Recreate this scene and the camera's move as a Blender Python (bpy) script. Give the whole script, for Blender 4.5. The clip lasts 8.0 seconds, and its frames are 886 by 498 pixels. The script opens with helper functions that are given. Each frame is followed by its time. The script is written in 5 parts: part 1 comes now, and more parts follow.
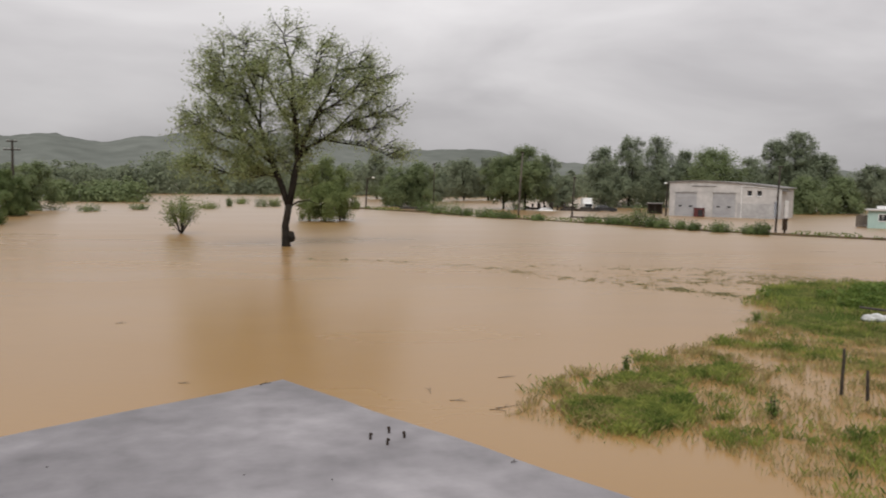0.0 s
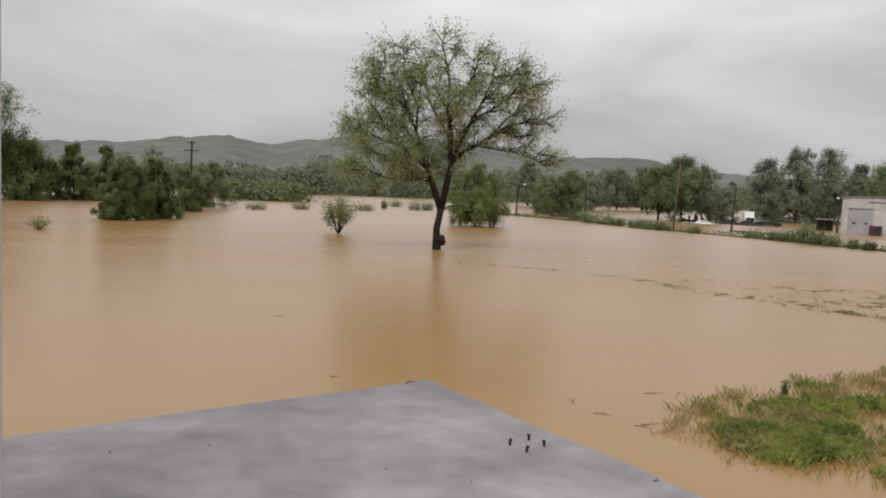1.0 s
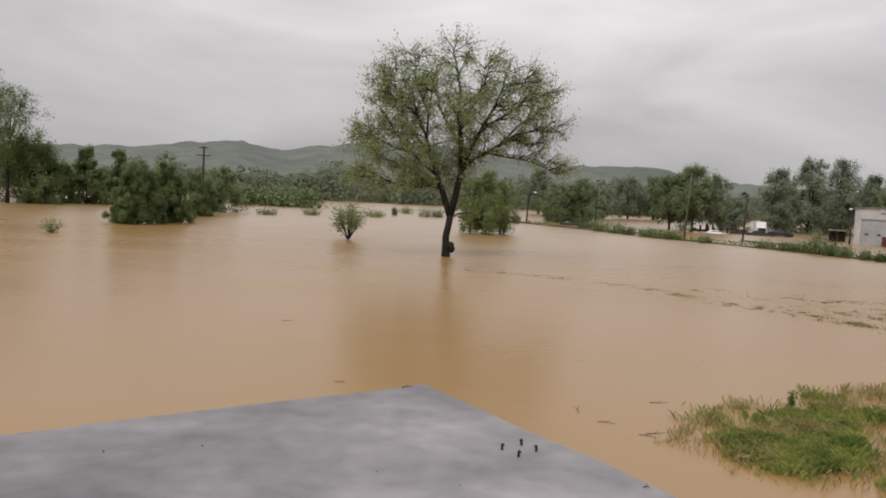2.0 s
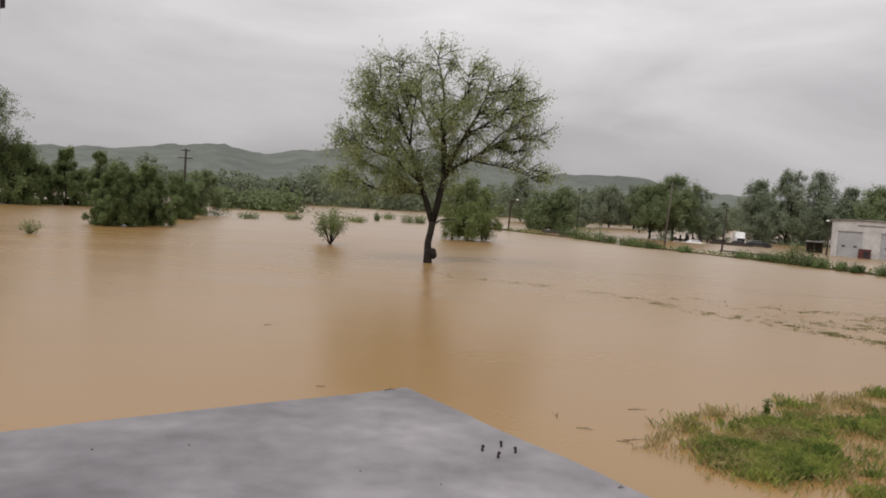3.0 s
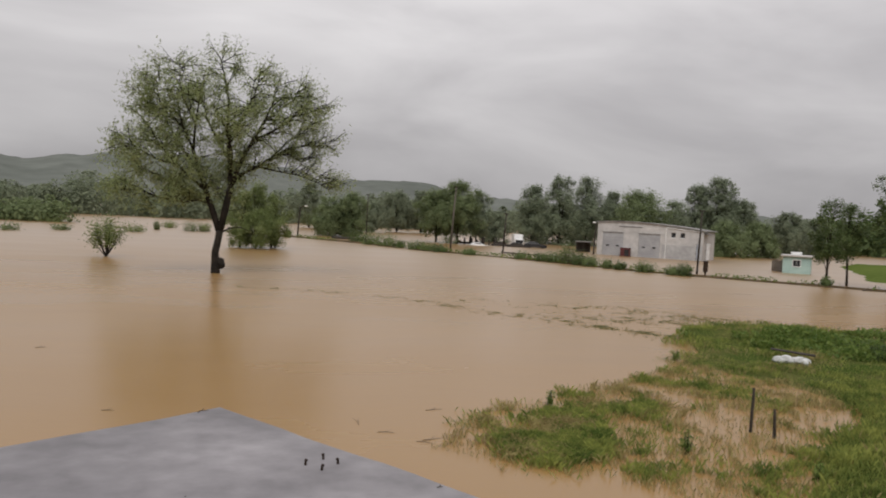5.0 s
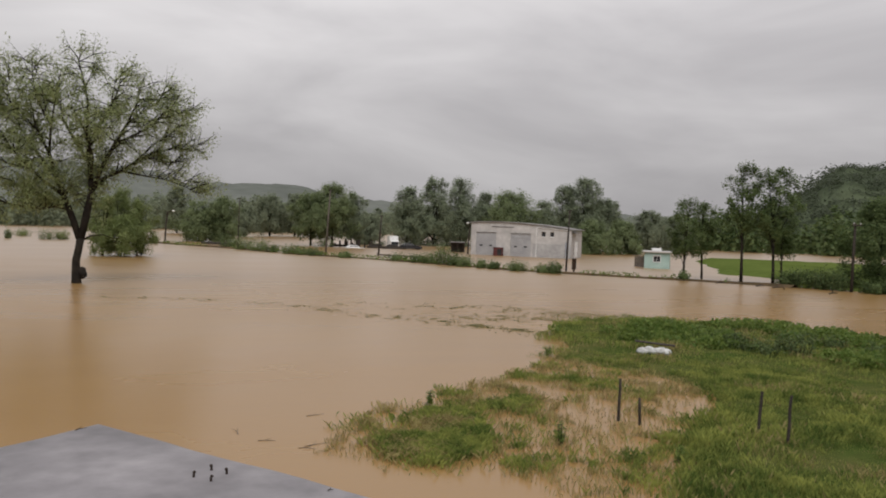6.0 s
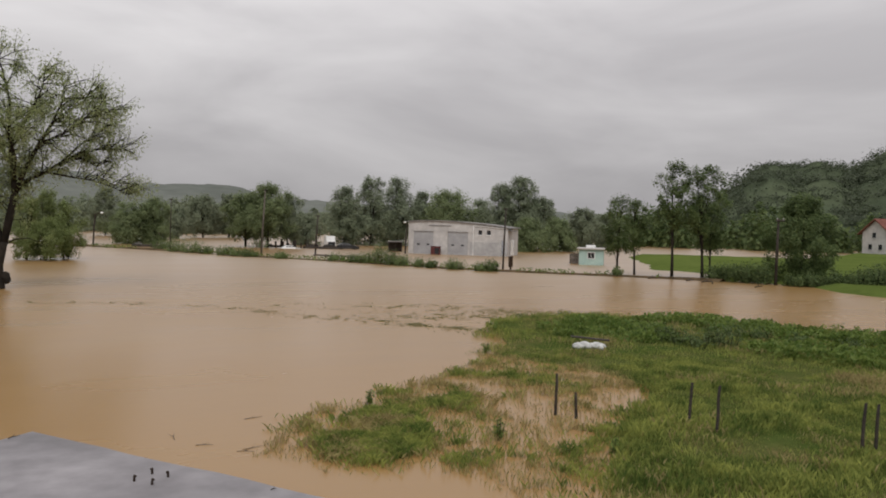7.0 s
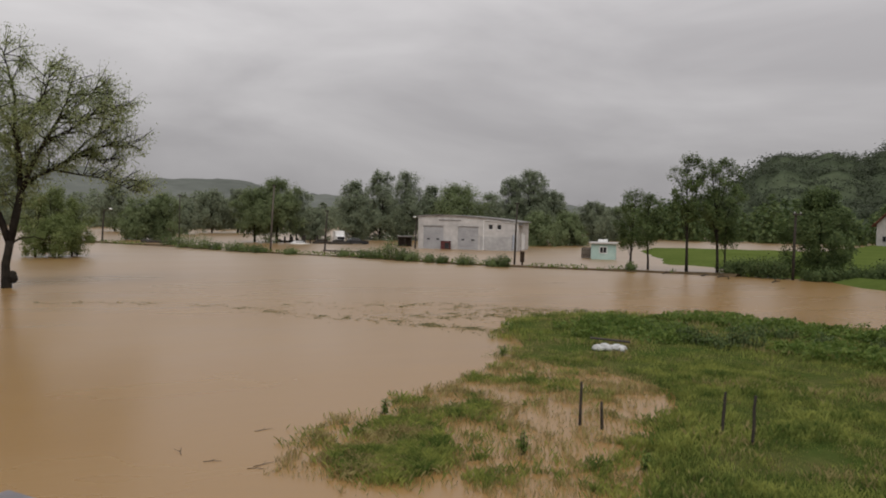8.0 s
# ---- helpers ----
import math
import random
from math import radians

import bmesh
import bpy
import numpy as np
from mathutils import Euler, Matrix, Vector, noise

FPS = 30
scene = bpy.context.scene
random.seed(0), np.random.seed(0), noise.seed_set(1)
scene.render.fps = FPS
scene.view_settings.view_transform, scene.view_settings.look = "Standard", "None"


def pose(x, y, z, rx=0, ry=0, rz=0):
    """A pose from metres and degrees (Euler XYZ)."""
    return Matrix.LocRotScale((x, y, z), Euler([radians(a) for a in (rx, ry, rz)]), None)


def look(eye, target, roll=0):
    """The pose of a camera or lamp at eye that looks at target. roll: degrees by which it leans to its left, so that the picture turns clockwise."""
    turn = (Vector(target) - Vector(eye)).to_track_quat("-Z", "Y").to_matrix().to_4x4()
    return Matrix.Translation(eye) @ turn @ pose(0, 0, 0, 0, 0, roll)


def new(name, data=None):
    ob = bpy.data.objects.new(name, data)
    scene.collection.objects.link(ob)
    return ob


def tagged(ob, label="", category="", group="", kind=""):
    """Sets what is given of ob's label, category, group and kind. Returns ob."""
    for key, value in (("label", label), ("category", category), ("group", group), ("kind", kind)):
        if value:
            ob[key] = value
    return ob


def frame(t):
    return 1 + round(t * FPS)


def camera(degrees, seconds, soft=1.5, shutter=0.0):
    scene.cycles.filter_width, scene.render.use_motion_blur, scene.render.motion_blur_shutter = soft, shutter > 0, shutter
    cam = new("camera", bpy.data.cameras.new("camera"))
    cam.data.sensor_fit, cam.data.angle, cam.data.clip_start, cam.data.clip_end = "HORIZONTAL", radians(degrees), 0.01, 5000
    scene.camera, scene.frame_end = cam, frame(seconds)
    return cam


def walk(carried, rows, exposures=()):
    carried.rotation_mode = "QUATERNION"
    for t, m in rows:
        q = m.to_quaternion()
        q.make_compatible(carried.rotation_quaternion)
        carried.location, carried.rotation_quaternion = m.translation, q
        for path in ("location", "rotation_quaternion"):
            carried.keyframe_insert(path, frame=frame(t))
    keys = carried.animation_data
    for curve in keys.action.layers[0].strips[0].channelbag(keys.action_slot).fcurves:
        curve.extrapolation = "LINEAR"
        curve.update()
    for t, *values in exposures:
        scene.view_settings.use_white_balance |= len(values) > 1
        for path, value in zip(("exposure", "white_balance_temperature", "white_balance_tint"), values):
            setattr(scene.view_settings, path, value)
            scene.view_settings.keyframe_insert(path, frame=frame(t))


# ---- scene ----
cam = camera(57.46, 8.0, 1.85, 0.18)
walk(cam, [
    (0, pose(0.067, 0.293, 4.967, 85.321, -0.803, -10.661)),
    (0.5, pose(0.059, 0.276, 4.966, 85.323, -1.664, -3.629)),
    (1, pose(0.073, 0.266, 4.969, 85.498, -2.304, 0.012)),
    (1.2, pose(0.091, 0.233, 4.986, 85.559, -2.261, 0.397)),
    (2.3, pose(0.196, 0.245, 4.942, 86.237, -3.117, 0.759)),
    (2.5, pose(0.193, 0.254, 4.936, 86.402, -3.373, 0.551)),
    (3, pose(0.167, 0.083, 4.967, 86.488, -3.640, -0.441)),
    (3.5, pose(0.142, -0.088, 5.006, 86.614, -3.732, -2.001)),
    (4, pose(0.048, -0.174, 5.064, 87.010, -3.685, -5.633)),
    (4.5, pose(-0.015, -0.110, 5.062, 87.432, -3.336, -10.420)),
    (5, pose(-0.062, -0.132, 5.058, 87.730, -2.941, -15.393)),
    (5.2, pose(-0.084, -0.167, 5.077, 87.817, -2.716, -17.266)),
    (6.3, pose(-0.221, -0.371, 5.115, 88.327, -1.888, -26.190)),
    (6.5, pose(-0.233, -0.395, 5.119, 88.342, -1.807, -27.147)),
    (7, pose(-0.257, -0.429, 5.117, 88.311, -1.456, -28.710)),
    (7.5, pose(-0.220, -0.327, 5.108, 87.973, -1.403, -29.117)),
    (8, pose(0.019, 0.606, 5.325, 87.823, -1.183, -28.103)),
], [(0.0, 0.2), (1.2, 0.2), (3.5, 0.1), (5.0, 0.02), (7.5, 0.0), (8.0, -0.16)])

# ---------- sky and light: a bright, fully overcast day ----------
world = bpy.data.worlds.new("overcast_sky")
scene.world = world
world.use_nodes = True
wn, wl = world.node_tree.nodes, world.node_tree.links
wn.clear()
w_out = wn.new("ShaderNodeOutputWorld")
w_bg = wn.new("ShaderNodeBackground")
w_sky = wn.new("ShaderNodeTexSky")
w_sky.sky_type = "NISHITA"
w_sky.sun_disc = False
w_sky.sun_elevation = radians(50)
w_sky.sun_rotation = radians(207)
w_sky.dust_density = 4.0
w_grey = wn.new("ShaderNodeHueSaturation")
w_grey.inputs["Saturation"].default_value = 0.06
wl.new(w_sky.outputs[0], w_grey.inputs["Color"])
w_co = wn.new("ShaderNodeTexCoord")
w_map = wn.new("ShaderNodeMapping")
w_map.inputs["Scale"].default_value = (1.5, 1.5, 5.0)
wl.new(w_co.outputs["Generated"], w_map.inputs["Vector"])
w_noise = wn.new("ShaderNodeTexNoise")
w_noise.inputs["Scale"].default_value = 1.7
w_noise.inputs["Detail"].default_value = 5.0
w_noise.inputs["Roughness"].default_value = 0.5
w_noise.inputs["Distortion"].default_value = 0.35
wl.new(w_map.outputs[0], w_noise.inputs["Vector"])
w_ramp = wn.new("ShaderNodeValToRGB")
w_ramp.color_ramp.elements[0].position, w_ramp.color_ramp.elements[0].color = 0.30, (0.63, 0.607, 0.625, 1)
w_ramp.color_ramp.elements[1].position, w_ramp.color_ramp.elements[1].color = 0.72, (1.01, 0.98, 0.99, 1)
wl.new(w_noise.outputs[0], w_ramp.inputs[0])
w_sep = wn.new("ShaderNodeSeparateXYZ")
wl.new(w_co.outputs["Generated"], w_sep.inputs[0])
w_lift = wn.new("ShaderNodeMapRange")
w_lift.inputs["From Min"].default_value, w_lift.inputs["From Max"].default_value = 0.02, 0.30
w_lift.inputs["To Min"].default_value, w_lift.inputs["To Max"].default_value = 0.44, 0.77
wl.new(w_sep.outputs[2], w_lift.inputs["Value"])
w_west = wn.new("ShaderNodeMapRange")
w_west.inputs["From Min"].default_value, w_west.inputs["From Max"].default_value = -0.35, 0.25
w_west.inputs["To Min"].default_value, w_west.inputs["To Max"].default_value = 0.36, 0.42
wl.new(w_sep.outputs[0], w_west.inputs["Value"])
wl.new(w_west.outputs[0], w_lift.inputs["To Min"])
w_cloud = wn.new("ShaderNodeMixRGB")
w_cloud.blend_type = "MULTIPLY"
w_cloud.inputs[0].default_value = 1.0
wl.new(w_ramp.outputs[0], w_cloud.inputs[1])
wl.new(w_lift.outputs[0], w_cloud.inputs[2])
w_dim = wn.new("ShaderNodeMixRGB")
w_dim.blend_type = "MULTIPLY"
w_dim.inputs[0].default_value = 1.0
w_dim.inputs[2].default_value = (0.1, 0.1, 0.1, 1)
wl.new(w_grey.outputs[0], w_dim.inputs[1])
w_mix = wn.new("ShaderNodeMixRGB")
w_mix.inputs[0].default_value = 0.9
wl.new(w_dim.outputs[0], w_mix.inputs[1])
wl.new(w_cloud.outputs[0], w_mix.inputs[2])
wl.new(w_mix.outputs[0], w_bg.inputs["Color"])
w_bg.inputs["Strength"].default_value = 1.22
wl.new(w_bg.outputs[0], w_out.inputs["Surface"])

sun = new("sun", bpy.data.lights.new("sun", "SUN"))
sun.data.energy, sun.data.angle, sun.data.color = 1.4, radians(40), (1.0, 0.97, 0.93)
sun.matrix_basis = look((-30, -60, 90), (0, 0, 0))


# ---------- materials ----------
def material(name, c1, c2, scale=3.0, rough=0.8, fine=40.0, bump=0.2, metal=0.0, spec=0.3, random_mix=0.0, island=False, translucent=0.0, detail=5.0):
    """Two colours mixed by broad noise, fine noise in value and relief, and an optional random shift per piece."""
    m = bpy.data.materials.new(name)
    m.use_nodes = True
    n, l = m.node_tree.nodes, m.node_tree.links
    b = n["Principled BSDF"]
    co = n.new("ShaderNodeTexCoord")
    big = n.new("ShaderNodeTexNoise")
    big.inputs["Scale"].default_value, big.inputs["Detail"].default_value = scale, detail
    l.new(co.outputs["Object"], big.inputs["Vector"])
    ramp = n.new("ShaderNodeValToRGB")
    ramp.color_ramp.elements[0].position, ramp.color_ramp.elements[0].color = 0.35, (*c1, 1)
    ramp.color_ramp.elements[1].position, ramp.color_ramp.elements[1].color = 0.65, (*c2, 1)
    source = big.outputs[0]
    if random_mix:
        if island:
            rnd = n.new("ShaderNodeNewGeometry").outputs["Random Per Island"]
        else:
            rnd = n.new("ShaderNodeObjectInfo").outputs["Random"]
        mx = n.new("ShaderNodeMath")
        mx.operation = "MULTIPLY_ADD"
        mx.inputs[1].default_value = random_mix
        l.new(rnd, mx.inputs[0])
        sc = n.new("ShaderNodeMath")
        sc.operation = "MULTIPLY"
        sc.inputs[1].default_value = 1.0 - random_mix
        l.new(big.outputs[0], sc.inputs[0])
        l.new(sc.outputs[0], mx.inputs[2])
        source = mx.outputs[0]
    l.new(source, ramp.inputs[0])
    small = n.new("ShaderNodeTexNoise")
    small.inputs["Scale"].default_value, small.inputs["Detail"].default_value = fine, 4.0
    l.new(co.outputs["Object"], small.inputs["Vector"])
    vary = n.new("ShaderNodeMixRGB")
    vary.blend_type = "OVERLAY"
    vary.inputs[0].default_value = 0.35
    l.new(ramp.outputs[0], vary.inputs[1])
    l.new(small.outputs[0], vary.inputs[2])
    l.new(vary.outputs[0], b.inputs["Base Color"])
    b.inputs["Roughness"].default_value = rough
    b.inputs["Metallic"].default_value = metal
    b.inputs["Specular IOR Level"].default_value = spec
    if bump:
        bp = n.new("ShaderNodeBump")
        bp.inputs["Strength"].default_value, bp.inputs["Distance"].default_value = bump, 0.02
        l.new(small.outputs[0], bp.inputs["Height"])
        l.new(bp.outputs[0], b.inputs["Normal"])
    if translucent:
        tr = n.new("ShaderNodeBsdfTranslucent")
        l.new(vary.outputs[0], tr.inputs["Color"])
        ms = n.new("ShaderNodeMixShader")
        ms.inputs[0].default_value = translucent
        l.new(b.outputs[0], ms.inputs[1])
        l.new(tr.outputs[0], ms.inputs[2])
        l.new(ms.outputs[0], n["Material Output"].inputs["Surface"])
    return m


def leafy(name, c1, c2, spread=0.5, patch=0.35):
    return material(name, c1, c2, patch, 0.6, 6.0, 0.0, 0.0, 0.25, spread, True, 0.45)


def water_material():
    m = bpy.data.materials.new("muddy_water")
    m.use_nodes = True
    n, l = m.node_tree.nodes, m.node_tree.links
    b = n["Principled BSDF"]
    co = n.new("ShaderNodeTexCoord")
    mp = n.new("ShaderNodeMapping")
    mp.inputs["Scale"].default_value = (1.0, 2.2, 1.0)
    mp.inputs["Rotation"].default_value = (0, 0, radians(28))
    l.new(co.outputs["Object"], mp.inputs["Vector"])
    silt = n.new("ShaderNodeTexNoise")
    silt.inputs["Scale"].default_value, silt.inputs["Detail"].default_value = 0.035, 6.0
    l.new(mp.outputs[0], silt.inputs["Vector"])
    ramp = n.new("ShaderNodeValToRGB")
    ramp.color_ramp.elements[0].position, ramp.color_ramp.elements[0].color = 0.3, (0.285, 0.165, 0.058, 1)
    ramp.color_ramp.elements[1].position, ramp.color_ramp.elements[1].color = 0.7, (0.31, 0.186, 0.072, 1)
    l.new(silt.outputs[0], ramp.inputs[0])
    l.new(ramp.outputs[0], b.inputs["Base Color"])
    b.inputs["Roughness"].default_value = 0.27
    b.inputs["IOR"].default_value = 1.33
    calm = n.new("ShaderNodeTexNoise")
    calm.inputs["Scale"].default_value, calm.inputs["Detail"].default_value = 0.07, 5.0
    l.new(mp.outputs[0], calm.inputs["Vector"])
    gloss = n.new("ShaderNodeMapRange")
    gloss.inputs["From Min"].default_value, gloss.inputs["From Max"].default_value = 0.35, 0.65
    gloss.inputs["To Min"].default_value, gloss.inputs["To Max"].default_value = 0.22, 0.28
    l.new(calm.outputs[0], gloss.inputs["Value"])
    # the open current beyond the old willow is ruffled by wind and rain
    place = n.new("ShaderNodeSeparateXYZ")
    l.new(co.outputs["Object"], place.inputs[0])
    across = n.new("ShaderNodeMath")
    across.operation = "MULTIPLY_ADD"
    across.inputs[1].default_value = 0.35
    l.new(place.outputs[0], across.inputs[0])
    l.new(place.outputs[1], across.inputs[2])
    wind = n.new("ShaderNodeMapRange")
    wind.inputs["From Min"].default_value, wind.inputs["From Max"].default_value = 50.0, 105.0
    l.new(across.outputs[0], wind.inputs["Value"])
    ruffle = n.new("ShaderNodeMath")
    ruffle.operation = "MULTIPLY_ADD"
    ruffle.inputs[1].default_value = 0.12
    l.new(wind.outputs[0], ruffle.inputs[0])
    l.new(gloss.outputs[0], ruffle.inputs[2])
    l.new(ruffle.outputs[0], b.inputs["Roughness"])
    # a clear coat, added there, strengthens the sky's sheen at low angles
    l.new(wind.outputs[0], b.inputs["Coat Weight"])
    b.inputs["Coat Roughness"].default_value = 0.36
    b.inputs["Coat IOR"].default_value = 1.33
    waves = n.new("ShaderNodeTexNoise")
    waves.inputs["Scale"].default_value, waves.inputs["Detail"].default_value = 1.6, 4.0
    l.new(mp.outputs[0], waves.inputs["Vector"])
    bp = n.new("ShaderNodeBump")
    bp.inputs["Strength"].default_value, bp.inputs["Distance"].default_value = 0.08, 0.05
    l.new(waves.outputs[0], bp.inputs["Height"])
    l.new(bp.outputs[0], b.inputs["Normal"])
    return m


WATER = water_material()
MUD = material("mud", (0.06, 0.045, 0.028), (0.12, 0.085, 0.05), 0.6, 1.0, 8.0, 0.4, spec=0.0)
TURF = material("turf", (0.05, 0.075, 0.018), (0.10, 0.10, 0.035), 0.5, 1.0, 6.0, 0.5, spec=0.0)
FIELD = material("meadow", (0.082, 0.112, 0.028), (0.11, 0.142, 0.038), 0.08, 1.0, 1.5, 0.4, spec=0.0)
CONCRETE = material("concrete", (0.18, 0.17, 0.178), (0.292, 0.276, 0.287), 1.1, 0.65, 5.0, 0.08, spec=0.4)
STEEL = material("rusty_steel", (0.03, 0.022, 0.018), (0.07, 0.045, 0.03), 20.0, 0.7, 90.0, 0.3, 0.5)
BARK = material("bark", (0.011, 0.009, 0.007), (0.03, 0.024, 0.018), 2.0, 0.95, 12.0, 0.7)
WILLOW = leafy("willow_leaf", (0.20, 0.25, 0.10), (0.35, 0.395, 0.19))
# distance haze is painted into the next two leaf colours, pale and greyed
LEAF_MID = leafy("leaf_mid", (0.155, 0.20, 0.09), (0.215, 0.26, 0.125), 0.35)
LEAF_HAZED = leafy("leaf_hazed", (0.20, 0.24, 0.155), (0.26, 0.30, 0.195), 0.35)
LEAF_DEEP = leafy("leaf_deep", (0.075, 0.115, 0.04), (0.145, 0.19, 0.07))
LEAF_BUSH = leafy("leaf_bush", (0.125, 0.175, 0.065), (0.20, 0.25, 0.10), 0.35)
LEAF_LIGHT = leafy("leaf_light", (0.155, 0.20, 0.065), (0.24, 0.285, 0.11))
# far-off haze painted in: leaf colour lightened and greyed
LEAF_FAR_HAZED = leafy("leaf_far_hazed", (0.185, 0.215, 0.14), (0.225, 0.26, 0.168), 0.3)
HILL_LEAF = leafy("hill_leaf", (0.07, 0.088, 0.054), (0.095, 0.115, 0.068), 0.25)
GRASS = leafy("grass_blade", (0.08, 0.13, 0.028), (0.36, 0.385, 0.10), 0.22, 1.1)
GRASS_DRY = leafy("dry_grass", (0.25, 0.20, 0.085), (0.42, 0.36, 0.16))
WEED = leafy("weed_leaf", (0.09, 0.15, 0.03), (0.19, 0.25, 0.06), 0.45)
WOOD_DARK = material("weathered_dark_wood", (0.022, 0.018, 0.015), (0.055, 0.045, 0.036), 6.0, 0.9, 30.0, 0.4)
WOOD_GREY = material("weathered_grey_wood", (0.07, 0.06, 0.05), (0.14, 0.12, 0.10), 3.0, 0.9, 20.0, 0.4)
PLASTER = material("pale_plaster", (0.43, 0.415, 0.405), (0.50, 0.485, 0.47), 0.35, 0.9, 1.1, 0.05)
PLASTER_GREY = material("grey_plaster", (0.35, 0.345, 0.345), (0.42, 0.415, 0.41), 0.5, 0.9, 1.6, 0.08)
WHITE = material("white_paint", (0.70, 0.70, 0.70), (0.82, 0.82, 0.81), 1.5, 0.6, 12.0, 0.1)
DOOR_GREY = material("grey_sheet_door", (0.32, 0.32, 0.33), (0.38, 0.38, 0.39), 0.8, 0.5, 10.0, 0.1, 0.1)
ROOF_GREY = material("grey_roof_sheet", (0.16, 0.15, 0.15), (0.25, 0.24, 0.23), 0.8, 0.7, 8.0, 0.2)
TILE_RED = material("red_roof_tile", (0.13, 0.045, 0.034), (0.19, 0.075, 0.055), 0.5, 0.85, 6.0, 0.4)
# darkened overall: the shade on the shed is put into this colour
MINT = material("mint_plaster", (0.32, 0.45, 0.42), (0.40, 0.53, 0.49), 0.8, 0.9, 8.0, 0.2)
RED = material("dull_red_paint", (0.07, 0.02, 0.02), (0.11, 0.032, 0.03), 2.0, 0.6, 15.0, 0.1)
PLUM = material("dark_plum_paint", (0.018, 0.010, 0.022), (0.03, 0.018, 0.034), 6.0, 0.5, 40.0, 0.1)
CAR_DARK = material("dark_car_paint", (0.012, 0.012, 0.014), (0.03, 0.03, 0.032), 1.0, 0.25, 10.0, 0.0, spec=0.5)
RUBBER = material("tyre_rubber", (0.012, 0.012, 0.012), (0.025, 0.025, 0.025), 8.0, 0.85, 40.0, 0.2)
SPIT = leafy("drowned_tuft", (0.10, 0.135, 0.05), (0.23, 0.225, 0.115), 0.5)
SACK = material("white_sack", (0.36, 0.36, 0.35), (0.66, 0.66, 0.65), 3.0, 0.6, 20.0, 0.4)
FLAG_BLUE = material("faded_blue_cloth", (0.46, 0.50, 0.57), (0.56, 0.60, 0.66), 2.0, 0.9, 20.0, 0.1)
HILL = material("hill_wood", (0.064, 0.081, 0.05), (0.088, 0.106, 0.063), 0.018, 1.0, 0.09, 0.3, spec=0.0)
# the ridge's pale grey-green has the haze of distance painted in
HILL_HAZED = material("hazed_hill", (0.128, 0.138, 0.124), (0.158, 0.168, 0.152), 0.006, 1.0, 0.03, 0.5, spec=0.0)
GLASS = material("dark_window_glass", (0.015, 0.017, 0.02), (0.03, 0.032, 0.036), 1.0, 0.08, 6.0, 0.0, spec=0.6)
LAMP_WHITE = material("milky_lamp_cover", (0.78, 0.78, 0.76), (0.85, 0.85, 0.83), 3.0, 0.3, 10.0, 0.0)


# ---------- building helpers ----------
def mesh_of(name, bm, mat):
    me = bpy.data.meshes.new(name)
    bm.to_mesh(me)
    bm.free()
    me.materials.append(mat)
    return me


def part(name, bm, mat, parent, label="", smooth=False):
    me = mesh_of(name, bm, mat) if isinstance(bm, bmesh.types.BMesh) else bm
    if smooth:
        for p in me.polygons:
            p.use_smooth = True
    ob = new(name, me)
    ob.parent = parent
    return tagged(ob, label)


def thing(name, m, label, category, group="", kind=""):
    ob = new(name)
    ob.empty_display_size = 0.3
    ob.matrix_basis = m
    return tagged(ob, label, category, group, kind)


def solo(name, bm, mat, label, category, kind="", group="", m=None, smooth=False):
    me = mesh_of(name, bm, mat) if isinstance(bm, bmesh.types.BMesh) else bm
    if smooth:
        for p in me.polygons:
            p.use_smooth = True
    ob = new(name, me)
    if m is not None:
        ob.matrix_basis = m
    return tagged(ob, label, category, group, kind)


def box(x0, x1, y0, y1, z0, z1, bevel=0.0, bm=None):
    made = bm or bmesh.new()
    r = bmesh.ops.create_cube(made, size=1.0)
    for v in r["verts"]:
        v.co = Vector((x0 + (v.co.x + 0.5) * (x1 - x0), y0 + (v.co.y + 0.5) * (y1 - y0), z0 + (v.co.z + 0.5) * (z1 - z0)))
    if bevel:
        edges = list({e for v in r["verts"] for e in v.link_edges})
        bmesh.ops.bevel(made, geom=edges, offset=bevel, segments=1, affect="EDGES")
    return made


def tube(points, radii, seg=8, bm=None):
    """A tapered tube along a line of points, closed at both ends."""
    made = bm or bmesh.new()
    pts = [Vector(p) for p in points]
    rings = []
    for i, p in enumerate(pts):
        d = (pts[min(i + 1, len(pts) - 1)] - pts[max(i - 1, 0)]).normalized()
        side = d.cross(Vector((0.31, 0.95, 0.05))).normalized()
        up = side.cross(d)
        rings.append([made.verts.new(p + (side * math.cos(a) + up * math.sin(a)) * radii[i]) for a in (2 * math.pi * k / seg for k in range(seg))])
    for a, b in zip(rings, rings[1:]):
        for k in range(seg):
            made.faces.new((a[k], a[(k + 1) % seg], b[(k + 1) % seg], b[k]))
    made.faces.new(rings[0][::-1])
    made.faces.new(rings[-1])
    return made


def quads(name, corners, mat):
    """A mesh of separate quads from an array (n, 4, 3)."""
    n = len(corners)
    me = bpy.data.meshes.new(name)
    me.vertices.add(4 * n)
    me.vertices.foreach_set("co", corners.astype(np.float32).ravel())
    me.loops.add(4 * n)
    me.loops.foreach_set("vertex_index", np.arange(4 * n, dtype=np.int32))
    me.polygons.add(n)
    me.polygons.foreach_set("loop_start", np.arange(0, 4 * n, 4, dtype=np.int32))
    me.polygons.foreach_set("loop_total", np.full(n, 4, dtype=np.int32))
    me.materials.append(mat)
    me.update(calc_edges=True)
    return me


def unit(v):
    return v / np.maximum(np.linalg.norm(v, axis=1, keepdims=True), 1e-6)


